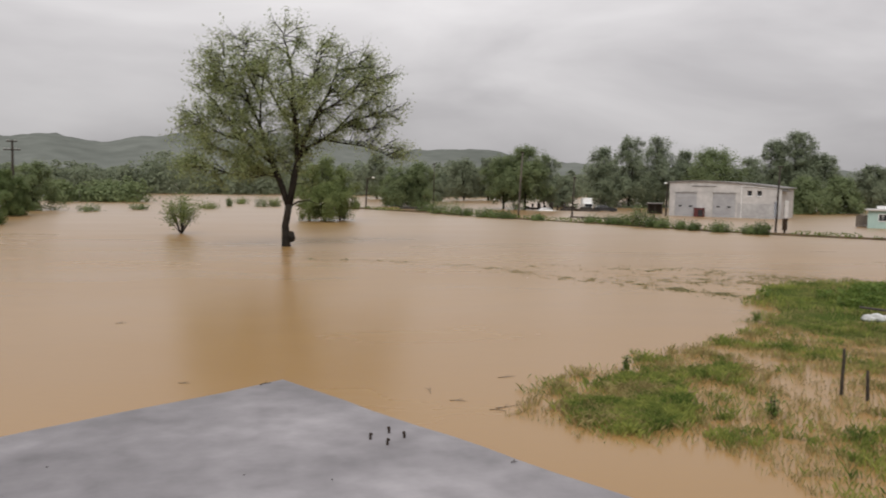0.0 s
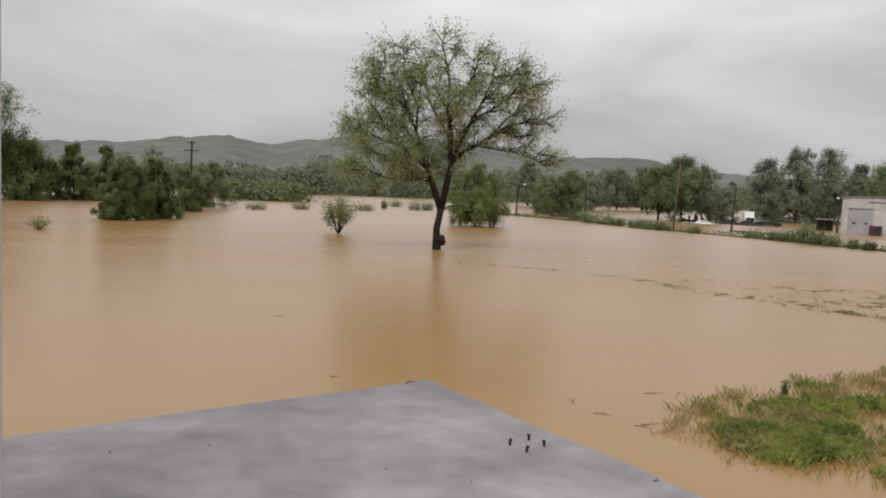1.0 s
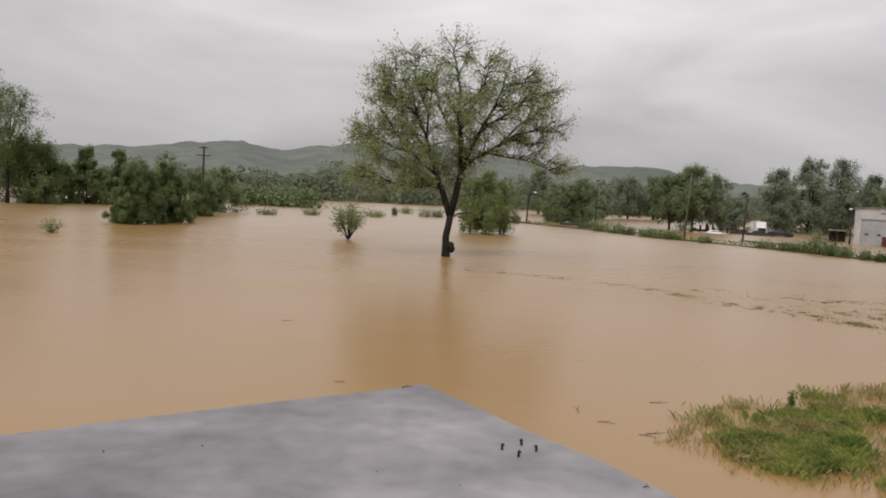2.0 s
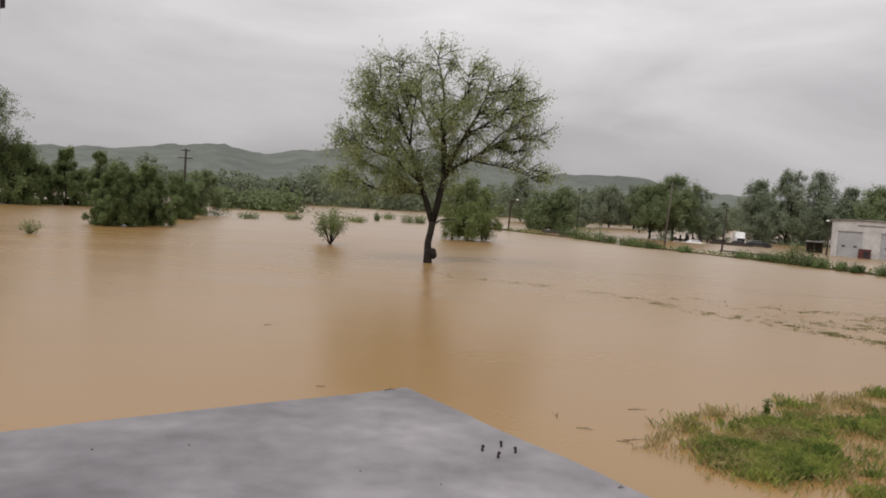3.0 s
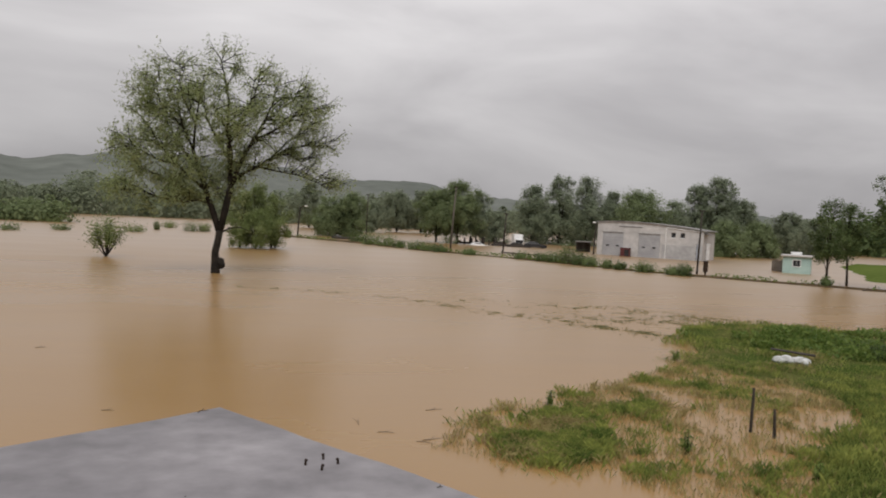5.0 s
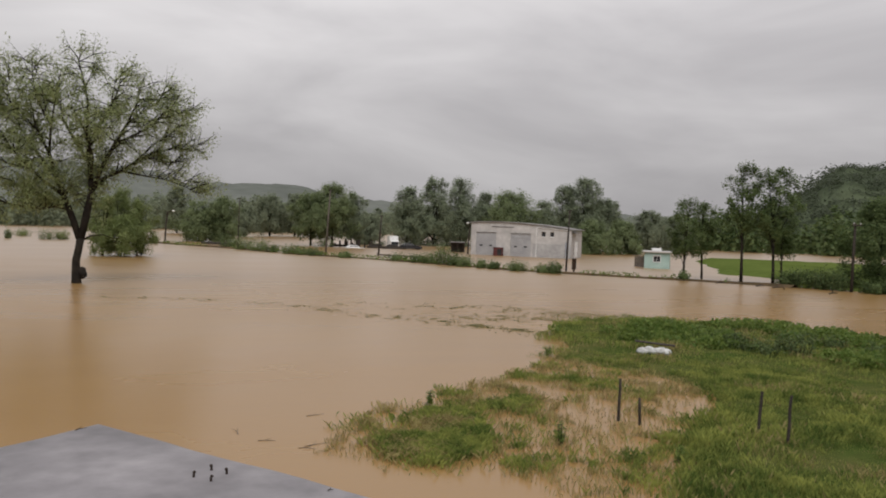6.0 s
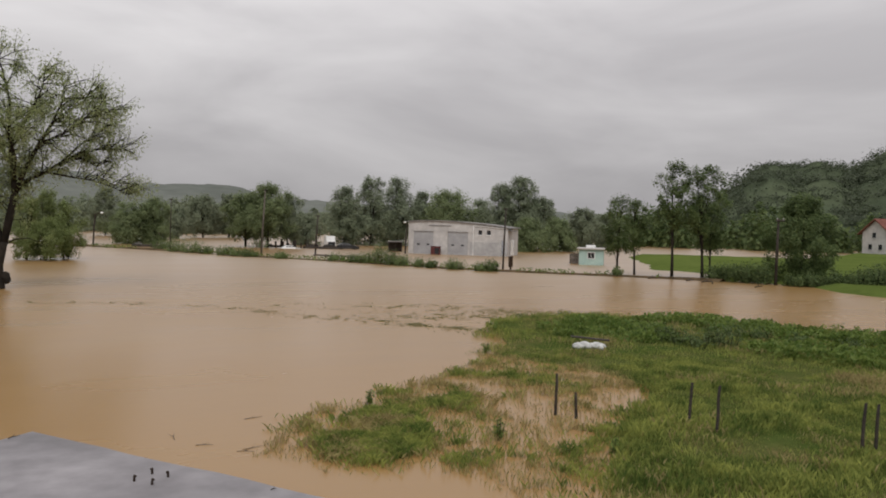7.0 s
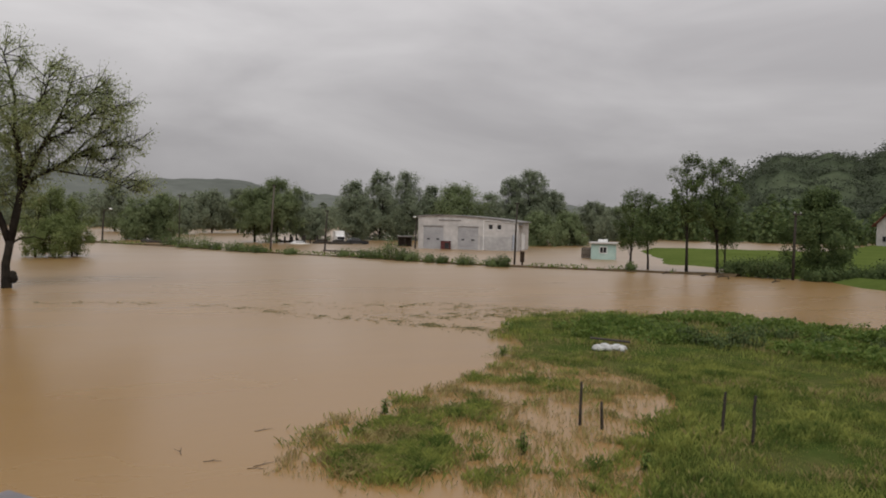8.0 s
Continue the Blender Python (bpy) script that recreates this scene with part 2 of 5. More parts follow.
def leaf_quads(rng, centres, length, width, droop=0.0, out=None):
    """Folded leaves at the given places. out: the way that each one faces, more or less."""
    n = len(centres)
    along = rng.normal(size=(n, 3))
    along[:, 2] -= droop
    if out is not None:
        face = unit(unit(out) + rng.normal(size=(n, 3)) * 0.45 + (0, 0, 0.3))
        along = np.cross(face, along)
        along = unit(along)
        side = unit(np.cross(along, face))
    else:
        along = unit(along)
        side = unit(np.cross(along, rng.normal(size=(n, 3))))
    s = rng.uniform(0.6, 1.3, (n, 1))
    a, w = along * length * s / 2, side * width * s / 2
    fold = np.cross(along, side) * width * 0.25 * s
    return np.stack([centres - a, centres + w + fold, centres + a, centres - w + fold], 1)


def clump_points(rng, n, clumps, radius, flat=0.75):
    """Points in loose clumps: more at the heart of each."""
    pick = rng.integers(0, len(clumps), n)
    return clumps[pick] + unit(rng.normal(size=(n, 3))) * (rng.uniform(0, 1, (n, 1)) ** 0.6 * radius * rng.uniform(0.6, 1.25, (len(clumps), 1))[pick]) * (1, 1, flat)


def tree(name, x, y, h, r, base, mat, label, leaves=2200, leaf=0.5, stems=1, seed=1, group="", narrow=1.0, girth=0.016, z=-0.6):
    """A tree: a tapered trunk with limbs that reach into a crown of leaf clumps. base: where the crown begins."""
    rng = np.random.default_rng(seed)
    top = thing(name, pose(x, y, 0), label, "tree" if h > 4.5 else "bush", group)
    k = max(70, int(110 * r * (h - base) / 30))
    up = rng.uniform(-0.1 if base < 1.0 else 0.0, 1, k)
    low = 0.36 if base < 1.0 else 0.16
    belly = np.sin(np.pi * np.clip(low + (0.94 - low) * up, 0, 1)) ** (0.65 * narrow)
    ang = rng.uniform(0, 2 * math.pi, k)
    lobes = 1.08 + 0.16 * np.sin(2 * ang + seed) + 0.24 * np.sin(3 * ang + 7 * up + seed) + 0.12 * rng.normal(size=k)
    far = np.sqrt(rng.uniform(0.03, 1, k)) * belly * lobes * r * 0.9
    clumps = np.stack([np.cos(ang) * far, np.sin(ang) * far, base + (0.04 + 0.92 * up) * (h - base)], 1)
    bm = bmesh.new()
    g = girth * h
    for s in range(stems):
        a = 2.4 * s + seed
        foot = Vector((0.25 * s * math.cos(a), 0.25 * s * math.sin(a), z))
        lean = Vector((rng.normal() * 0.04 * h, rng.normal() * 0.04 * h, 0)) * (1 if stems == 1 else 2.2)
        stem = [foot + (lean * t * t) + Vector((0, 0, (h * 0.86 - z) * t)) for t in (0, 0.2, 0.4, 0.6, 0.8, 1.0)]
        tube(stem, [g * q for q in (1.15, 0.9, 0.7, 0.5, 0.3, 0.08)], 7, bm)
        for c in clumps[s::max(1, stems)][: 14]:
            tip = Vector(c)
            t = max(0.12, min(0.8, (c[2] - z) / h * 0.62))
            i = int(t * 5)
            root = stem[i].lerp(stem[i + 1], t * 5 - i)
            mid = root.lerp(tip, 0.5) + Vector((0, 0, 0.05 * h))
            tube([root, mid, tip], [g * 0.3, g * 0.16, g * 0.05], 5, bm)
    part("trunk", bm, BARK, top, smooth=True)
    pts = clump_points(rng, int(leaves * 5.2), clumps, 0.18 * r + 0.25, 1.2)
    face = pts - (0, 0, base + 0.35 * (h - base))
    size = leaf * 0.6
    keep = pts[:, 2] > 0.03
    pts, face = pts[keep], face[keep]
    part("crown", quads("crown", leaf_quads(rng, pts, size, size * 0.53, 0.3, face), mat), mat, top)
    return top


def shrub(name, x, y, h, r, mat, label, leaves, leaf, seed, group="", bare=0.25, stems=14, foot=0.1):
    """A shrub: thin stems that fan out from one foot, leafy towards their ends."""
    rng = np.random.default_rng(seed)
    top = thing(name, pose(x, y, 0), label, "bush", group)
    bm = bmesh.new()
    pts = []
    for k in range(stems):
        a = 2.4 * k + rng.uniform(-0.4, 0.4)
        out = r * math.sqrt((k + 0.5) / stems) * rng.uniform(0.8, 1.1)
        tall = h * (1.02 - 0.45 * (out / r) ** 2) * rng.uniform(0.85, 1.05)
        tip = Vector((math.cos(a) * out, math.sin(a) * out, tall))
        low = Vector((tip.x * foot, tip.y * foot, 0))
        mid = Vector((tip.x * (0.52 + 0.4 * foot), tip.y * (0.52 + 0.4 * foot), tall * 0.5))
        tube([(0, 0, -0.6), low, mid, tip], [0.012 * h + 0.01, 0.011 * h + 0.008, 0.009 * h + 0.006, 0.004], 5, bm)
        n = max(8, leaves // stems)
        t = rng.uniform(bare, 1.04, (n, 1))
        c = np.where(t < 0.5, np.array(low) * (1 - 2 * t) + np.array(mid) * t * 2, np.array(mid) * (2 - 2 * t) + np.array(tip) * (2 * t - 1))
        pts.append(c + rng.normal(size=(n, 3)) * (0.13 * r + 0.05) * (0.5 + 0.5 * t))
    part("branchwork", bm, BARK, top, smooth=True)
    pts = np.concatenate(pts)
    pts = pts[pts[:, 2] > 0.03]
    part("foliage", quads("foliage", leaf_quads(rng, pts, leaf, leaf * 0.5, -0.2, pts - (0, 0, 0.3 * h)), mat), mat, top)
    return top


def polar(az, d):
    return d * math.sin(radians(az)), d * math.cos(radians(az))


def in_poly(px, py, poly):
    inside = np.zeros(len(px), bool)
    j = len(poly) - 1
    for i in range(len(poly)):
        (xi, yi), (xj, yj) = poly[i], poly[j]
        cross = ((yi > py) != (yj > py)) & (px < (xj - xi) * (py - yi) / (yj - yi + 1e-12) + xi)
        inside ^= cross
        j = i
    return inside


LATTICE = np.random.default_rng(3).uniform(-1, 1, (256, 256))


def ripple(px, py, s, seed=0.0):
    """Smooth uneven values, about -1 to 1, over the plan: two octaves of value noise."""
    total = 0.0
    for octave, weight in ((1.0, 1.15), (2.3, 0.55)):
        u, v = px * s * 0.42 * octave + 17.3 * seed + 40, py * s * 0.42 * octave + 9.1 * seed + 40
        i, j = np.floor(u).astype(int), np.floor(v).astype(int)
        a, b = u - i, v - j
        a, b = a * a * (3 - 2 * a), b * b * (3 - 2 * b)
        i, j, i1, j1 = i % 256, j % 256, (i + 1) % 256, (j + 1) % 256
        total = total + weight * ((LATTICE[i, j] * (1 - a) + LATTICE[i1, j] * a) * (1 - b) + (LATTICE[i, j1] * (1 - a) + LATTICE[i1, j1] * a) * b)
    return total


# ---------- ground and flood water ----------
bm = bmesh.new()
bmesh.ops.create_grid(bm, x_segments=8, y_segments=8, size=4500)
solo("ground", bm, MUD, "drowned muddy valley floor under the flood", "ground", "structure", m=pose(0, 0, -1.6))
bm = bmesh.new()
bmesh.ops.create_grid(bm, x_segments=8, y_segments=8, size=4400)
solo("water", bm, WATER, "flat brown muddy flood water covering the valley", "water", "structure")

# the grassy bank: dense grass, a drowned sparse strip, a small island of grass
DENSE = [(19.6, 30.6), (20.6, 33.2), (22.6, 35.6), (25.2, 37.6), (28.4, 37.6), (33, 34.2), (36.0, 30.2), (37.4, 26.8), (38.8, 24.2), (43, 14), (46, -6), (22, -8), (8.8, 8.8), (9.8, 11.4), (12.7, 14.2), (16, 16.6), (18.5, 19.7), (18.8, 22.5), (17.6, 25.2), (16.8, 27.0), (18.6, 29.0)]
SPARSE = [(4.6, 17.2), (7.2, 20.2), (9.4, 21.3), (12.8, 23.5), (15.7, 26.2), (18.4, 28.2), (19, 24), (18.5, 19.7), (12.7, 14.2), (9.4, 10.6), (8.2, 12.6), (7.4, 14.6), (5.7, 15.2)]
ISLAND = [(5.3, 17.2), (6.6, 18.8), (9, 20.3), (11.6, 20.4), (10.8, 18.2), (8.6, 16.6), (7.6, 15.4), (6.3, 15.2)]


def bank_height(px, py):
    d, s, i = in_poly(px, py, DENSE), in_poly(px, py, SPARSE), in_poly(px, py, ISLAND)
    return np.where(d, 0.14 + 0.07 * ripple(px, py, 0.9), np.where(i, -0.06 + 0.05 * ripple(px, py, 1.7, 1), np.where(s, -0.10 + 0.05 * ripple(px, py, 1.3, 2), -0.7)))


def bank_mesh():
    xs, ys = np.arange(2, 50, 0.4), np.arange(-10, 44, 0.4)
    gx, gy = np.meshgrid(xs, ys)
    z = sum(bank_height(gx.ravel() + a, gy.ravel() + b) for a, b in ((0, 0), (0.5, 0), (-0.5, 0), (0, 0.5), (0, -0.5))) / 5
    nx, ny = len(xs), len(ys)
    idx = np.arange(nx * ny).reshape(ny, nx)
    faces = np.stack([idx[:-1, :-1], idx[:-1, 1:], idx[1:, 1:], idx[1:, :-1]], -1).reshape(-1, 4)
    me = bpy.data.meshes.new("bank")
    me.from_pydata(np.stack([gx.ravel(), gy.ravel(), z], 1).tolist(), [], faces.tolist())
    me.materials.append(TURF)
    for p in me.polygons:
        p.use_smooth = True
    return me


solo("ground_bank", bank_mesh(), TURF, "low grassy bank rising out of the flood", "ground", "structure")


# ---------- concrete deck in front of the camera ----------
U, V = Vector((-0.805, -0.593, 0)), Vector((0.545, -0.838, 0))
DECK = Vector((0.0, 7.30, 3.25))


def deck():
    top = thing("concrete_deck", pose(0, 0, 0), "bare grey concrete deck with stains and faint ripples", "deck", kind="structure")
    bm = bmesh.new()
    rng = random.Random(4)
    nu, nv = 34, 30
    grid = []
    for j in range(nv + 1):
        row = []
        for i in range(nu + 1):
            p = DECK + U * (i * 0.3) + V * (j * 0.3)
            wob = 0.02 * math.sin(i * 0.7) + 0.012 * rng.uniform(-1, 1)
            if j == 0:
                p = p + V * wob
            if i == 0:
                p = p + U * wob
            p.z += 0.006 * noise.noise(p * 0.8)
            row.append(bm.verts.new(p))
        grid.append(row)
    for j in range(nv):
        for i in range(nu):
            bm.faces.new((grid[j][i], grid[j][i + 1], grid[j + 1][i + 1], grid[j + 1][i]))
    r = bmesh.ops.extrude_face_region(bm, geom=list(bm.faces))
    for v in r["geom"]:
        if isinstance(v, bmesh.types.BMVert):
            v.co.z = 3.05
    bmesh.ops.recalc_face_normals(bm, faces=list(bm.faces))
    part("slab", bm, CONCRETE, top)
    for a, b, c, d in ((0.35, 0.6, 0.35, 8.6), (0.35, 9.8, 0.35, 0.6)):
        bm = bmesh.new()
        vs = [bm.verts.new(DECK + U * uu + V * vv + Vector((0, 0, zz - 3.25))) for zz in (-1.6, 3.05) for uu, vv in ((a, c), (b, c), (b, d), (a, d))]
        bmesh.ops.convex_hull(bm, input=vs)
        part("support_wall", bm, PLASTER_GREY, top)
    return top


deck()


def anchor_bolt(p, lean):
    ob = thing("anchor_bolt", pose(p[0], p[1], 3.245), "rusty threaded anchor bolt standing in the concrete deck", "bolt", "anchor bolts in the deck")
    part("rod", tube([(0, 0, -0.05), (0, 0, 0.028), (lean, 0, 0.05)], [0.009, 0.009, 0.009], 8), STEEL, ob)
    part("nut", tube([(lean * 0.9, 0, 0.036), (lean, 0, 0.046)], [0.012, 0.012], 6), STEEL, ob)


for p, lean in (((0.59, 5.57), 0.004), ((0.73, 5.69), -0.003), ((0.69, 5.44), 0.006), ((0.82, 5.57), -0.004)):
    anchor_bolt(p, lean)


# ---------- the old willow in the flood ----------
def willow():
    rng = np.random.default_rng(11)
    top = thing("willow_tree", pose(-0.24, 62.6, 0), "tall old willow with a sparse open crown standing in flood water", "tree")
    bm = bmesh.new()
    limbs = [
        ([(0.05, 0, -1), (-0.05, 0, 0.6), (-0.08, 0, 1.6), (0.1, 0, 2.5), (0.2, 0, 3.2)], [0.62, 0.46, 0.40, 0.38, 0.40]),
        ([(0.15, 0, 3.0), (-0.3, 0.2, 4.4), (-1.0, 0.3, 6.2), (-1.6, 0.2, 7.6), (-2.0, -0.2, 9.2), (-2.9, -0.4, 11.2), (-3.3, -0.3, 13.2)], [0.32, 0.27, 0.22, 0.18, 0.13, 0.08, 0.03]),
        ([(0.2, 0, 3.0), (0.55, 0, 4.8), (0.9, 0, 6.6), (0.7, 0.2, 9.0), (0.5, 0.3, 11.2), (0.55, 0.2, 13.4), (0.1, 0, 15.6), (-0.3, 0, 17.2)], [0.36, 0.30, 0.25, 0.19, 0.14, 0.10, 0.06, 0.02]),
        ([(0.9, 0, 6.6), (1.6, -0.5, 8.4), (2.4, -0.9, 10.2), (3.3, -1.0, 12.0), (3.9, -0.9, 13.6), (4.1, -0.7, 14.9)], [0.22, 0.17, 0.13, 0.10, 0.06, 0.02]),
        ([(1.0, 0, 6.8), (1.9, 0.6, 7.6), (3.0, 1.0, 8.2), (4.2, 1.0, 9.2), (5.4, 0.8, 9.4), (6.5, 0.6, 8.8)], [0.18, 0.14, 0.11, 0.08, 0.05, 0.02]),
        ([(-1.0, 0.3, 6.2), (-2.0, -0.6, 6.9), (-3.2, -1.2, 7.9), (-4.4, -1.4, 9.4), (-5.2, -1.4, 10.8)], [0.15, 0.12, 0.09, 0.06, 0.02]),
        ([(-0.6, 0.2, 5.2), (-1.8, 0.7, 5.5), (-3.2, 1.4, 6.4), (-4.8, 1.6, 7.2), (-5.9, 1.5, 7.4)], [0.12, 0.10, 0.07, 0.05, 0.02]),
        ([(0.75, 0.1, 8.4), (-0.2, 1.0, 10.2), (-1.2, 1.8, 12.2), (-1.5, 2.0, 14.4)], [0.14, 0.10, 0.07, 0.02]),
        ([(0.6, 0.3, 10.2), (1.4, 1.4, 12.0), (2.2, 2.0, 13.8), (2.5, 2.1, 15.8)], [0.12, 0.09, 0.06, 0.02]),
        ([(0.8, 0, 7.4), (0.9, -1.6, 9.0), (0.4, -2.8, 10.8), (-0.6, -3.4, 12.6)], [0.13, 0.10, 0.06, 0.02]),
        ([(2.4, -0.9, 10.2), (3.8, -1.6, 11.0), (5.1, -1.8, 12.0), (5.8, -1.7, 13.0)], [0.10, 0.07, 0.05, 0.02]),
        ([(-1.6, 0.2, 7.6), (-2.8, 0.8, 9.2), (-3.9, 1.2, 11.0), (-4.6, 1.2, 12.8)], [0.12, 0.09, 0.06, 0.02]),
        ([(-3.2, -1.2, 7.9), (-4.6, -1.4, 8.2), (-5.9, -1.2, 8.9), (-6.8, -1.0, 9.6)], [0.08, 0.06, 0.04, 0.02]),
        ([(-2.0, -0.2, 9.2), (-1.9, -1.4, 11.2), (-1.6, -2.2, 13.4), (-1.3, -2.4, 15.4)], [0.10, 0.08, 0.05, 0.02]),
        ([(-3.9, 1.2, 11.0), (-4.5, 0.4, 12.6), (-4.8, -0.2, 14.0), (-4.6, -0.4, 15.0)], [0.07, 0.05, 0.03, 0.015]),
        ([(-1.9, -1.4, 11.2), (-2.8, -1.0, 13.2), (-3.2, -0.6, 15.0), (-3.0, -0.4, 16.2)], [0.07, 0.05, 0.03, 0.015]),
        ([(3.3, -1.0, 12.0), (4.6, -0.4, 13.2), (5.6, 0.2, 14.2), (6.0, 0.4, 15.0)], [0.07, 0.05, 0.03, 0.015]),
        ([(4.2, 1.0, 9.2), (5.4, 1.6, 10.6), (6.6, 1.8, 11.6), (7.2, 1.6, 12.4)], [0.07, 0.05, 0.03, 0.015]),
        ([(0.6, 0.3, 10.2), (1.8, -0.6, 12.4), (2.6, -1.0, 14.6), (2.8, -1.0, 16.4)], [0.09, 0.06, 0.04, 0.015]),
        ([(3.0, 1.0, 8.2), (4.6, 0.7, 7.9), (6.2, 0.4, 7.7), (7.8, 0.3, 7.2), (9.0, 0.2, 6.5)], [0.09, 0.07, 0.05, 0.03, 0.012]),
        ([(-0.7, 0.2, 5.6), (-2.4, -0.6, 5.2), (-4.2, -1.0, 5.4), (-5.8, -1.2, 5.9), (-7.0, -1.1, 5.8)], [0.10, 0.08, 0.06, 0.04, 0.015]),
        ([(0.25, 0, 3.0), (0.9, -0.3, 3.4), (1.8, -0.5, 3.5), (2.6, -0.6, 3.2)], [0.08, 0.06, 0.04, 0.015]),
        ([(3.3, -1.0, 12.0), (4.9, -0.6, 12.3), (6.4, -0.2, 12.9), (7.4, 0.0, 13.3)], [0.07, 0.05, 0.03, 0.012]),
        ([(4.2, 1.0, 9.2), (5.8, 1.2, 10.0), (7.2, 1.2, 10.4), (8.1, 1.0, 10.2)], [0.07, 0.05, 0.03, 0.012]),
        ([(-3.9, 1.2, 11.0), (-5.1, 1.0, 12.2), (-5.9, 0.8, 13.4)], [0.06, 0.04, 0.012]),
    ]
    twigs = []
    for pts, rad in limbs:
        pts = [(px * (0.94 if px > 1 else 0.95), py, pz if pz < 8 else 8 + (pz - 8) * 0.88) for px, py, pz in pts]
        tube(pts, [q * (0.68 if q > 0.3 else 0.9) for q in rad], 9, bm)
        line = [Vector(p) for p in pts]
        if rad[-1] > 0.1:
            continue
        for i in range(1, len(line)):
            for _ in range(8 if i > 1 else 3):
                t = rng.uniform(0, 1)
                root = line[i - 1].lerp(line[i], t)
                if root.z < 4.7:
                    continue
                out = Vector((root.x * 0.25 + rng.normal(), root.y * 0.3 + rng.normal(), 0.55 + 0.5 * rng.normal()))
                size = rng.uniform(1.0, 2.3)
                tip = root + out.normalized() * size
                mid = root.lerp(tip, 0.5) + Vector((0, 0, 0.15))
                tube([root, mid, tip], [0.04, 0.024, 0.006], 5, bm)
                twigs.append((mid, tip))
                for _ in range(3):
                    end = mid + (out.normalized() + Vector(rng.normal(size=3)) * 0.7).normalized() * size * 0.7
                    tube([mid, mid.lerp(end, 0.5), end], [0.02, 0.013, 0.004], 4, bm)
                    twigs.append((mid, end))
        twigs.append((line[-2], line[-1]))
    part("trunk", bm, BARK, top, smooth=True)
    bm = bmesh.new()
    bmesh.ops.create_icosphere(bm, subdivisions=3, radius=0.32)
    for v in bm.verts:
        v.co = v.co * (1 + 0.35 * noise.noise(v.co * 4)) * 1.0
        v.co.z = v.co.z * 1.3 + 0.75
        v.co.x += 0.38
    part("burl", bm, BARK, top, "knobbly dark growth at the foot of the trunk", True)
    pts = []
    for mid, tip in twigs:
        n = int(rng.integers(18, 38) * (0.52 if mid.x > 2.5 else 1.15 if mid.x < -1.5 and mid.z < 10 else 0.9))
        t = rng.uniform(0.1, 1.25, (n, 1))
        c = np.array(mid) * (1 - t) + np.array(tip) * t
        pts.append(c + rng.normal(size=(n, 3)) * (0.17, 0.17, 0.17) - np.abs(rng.normal(size=(n, 1))) * (0, 0, 0.25))
    pts = np.concatenate(pts)
    part("crown", quads("crown", leaf_quads(rng, pts, 0.25, 0.066, 0.9), WILLOW), WILLOW, top)


willow()

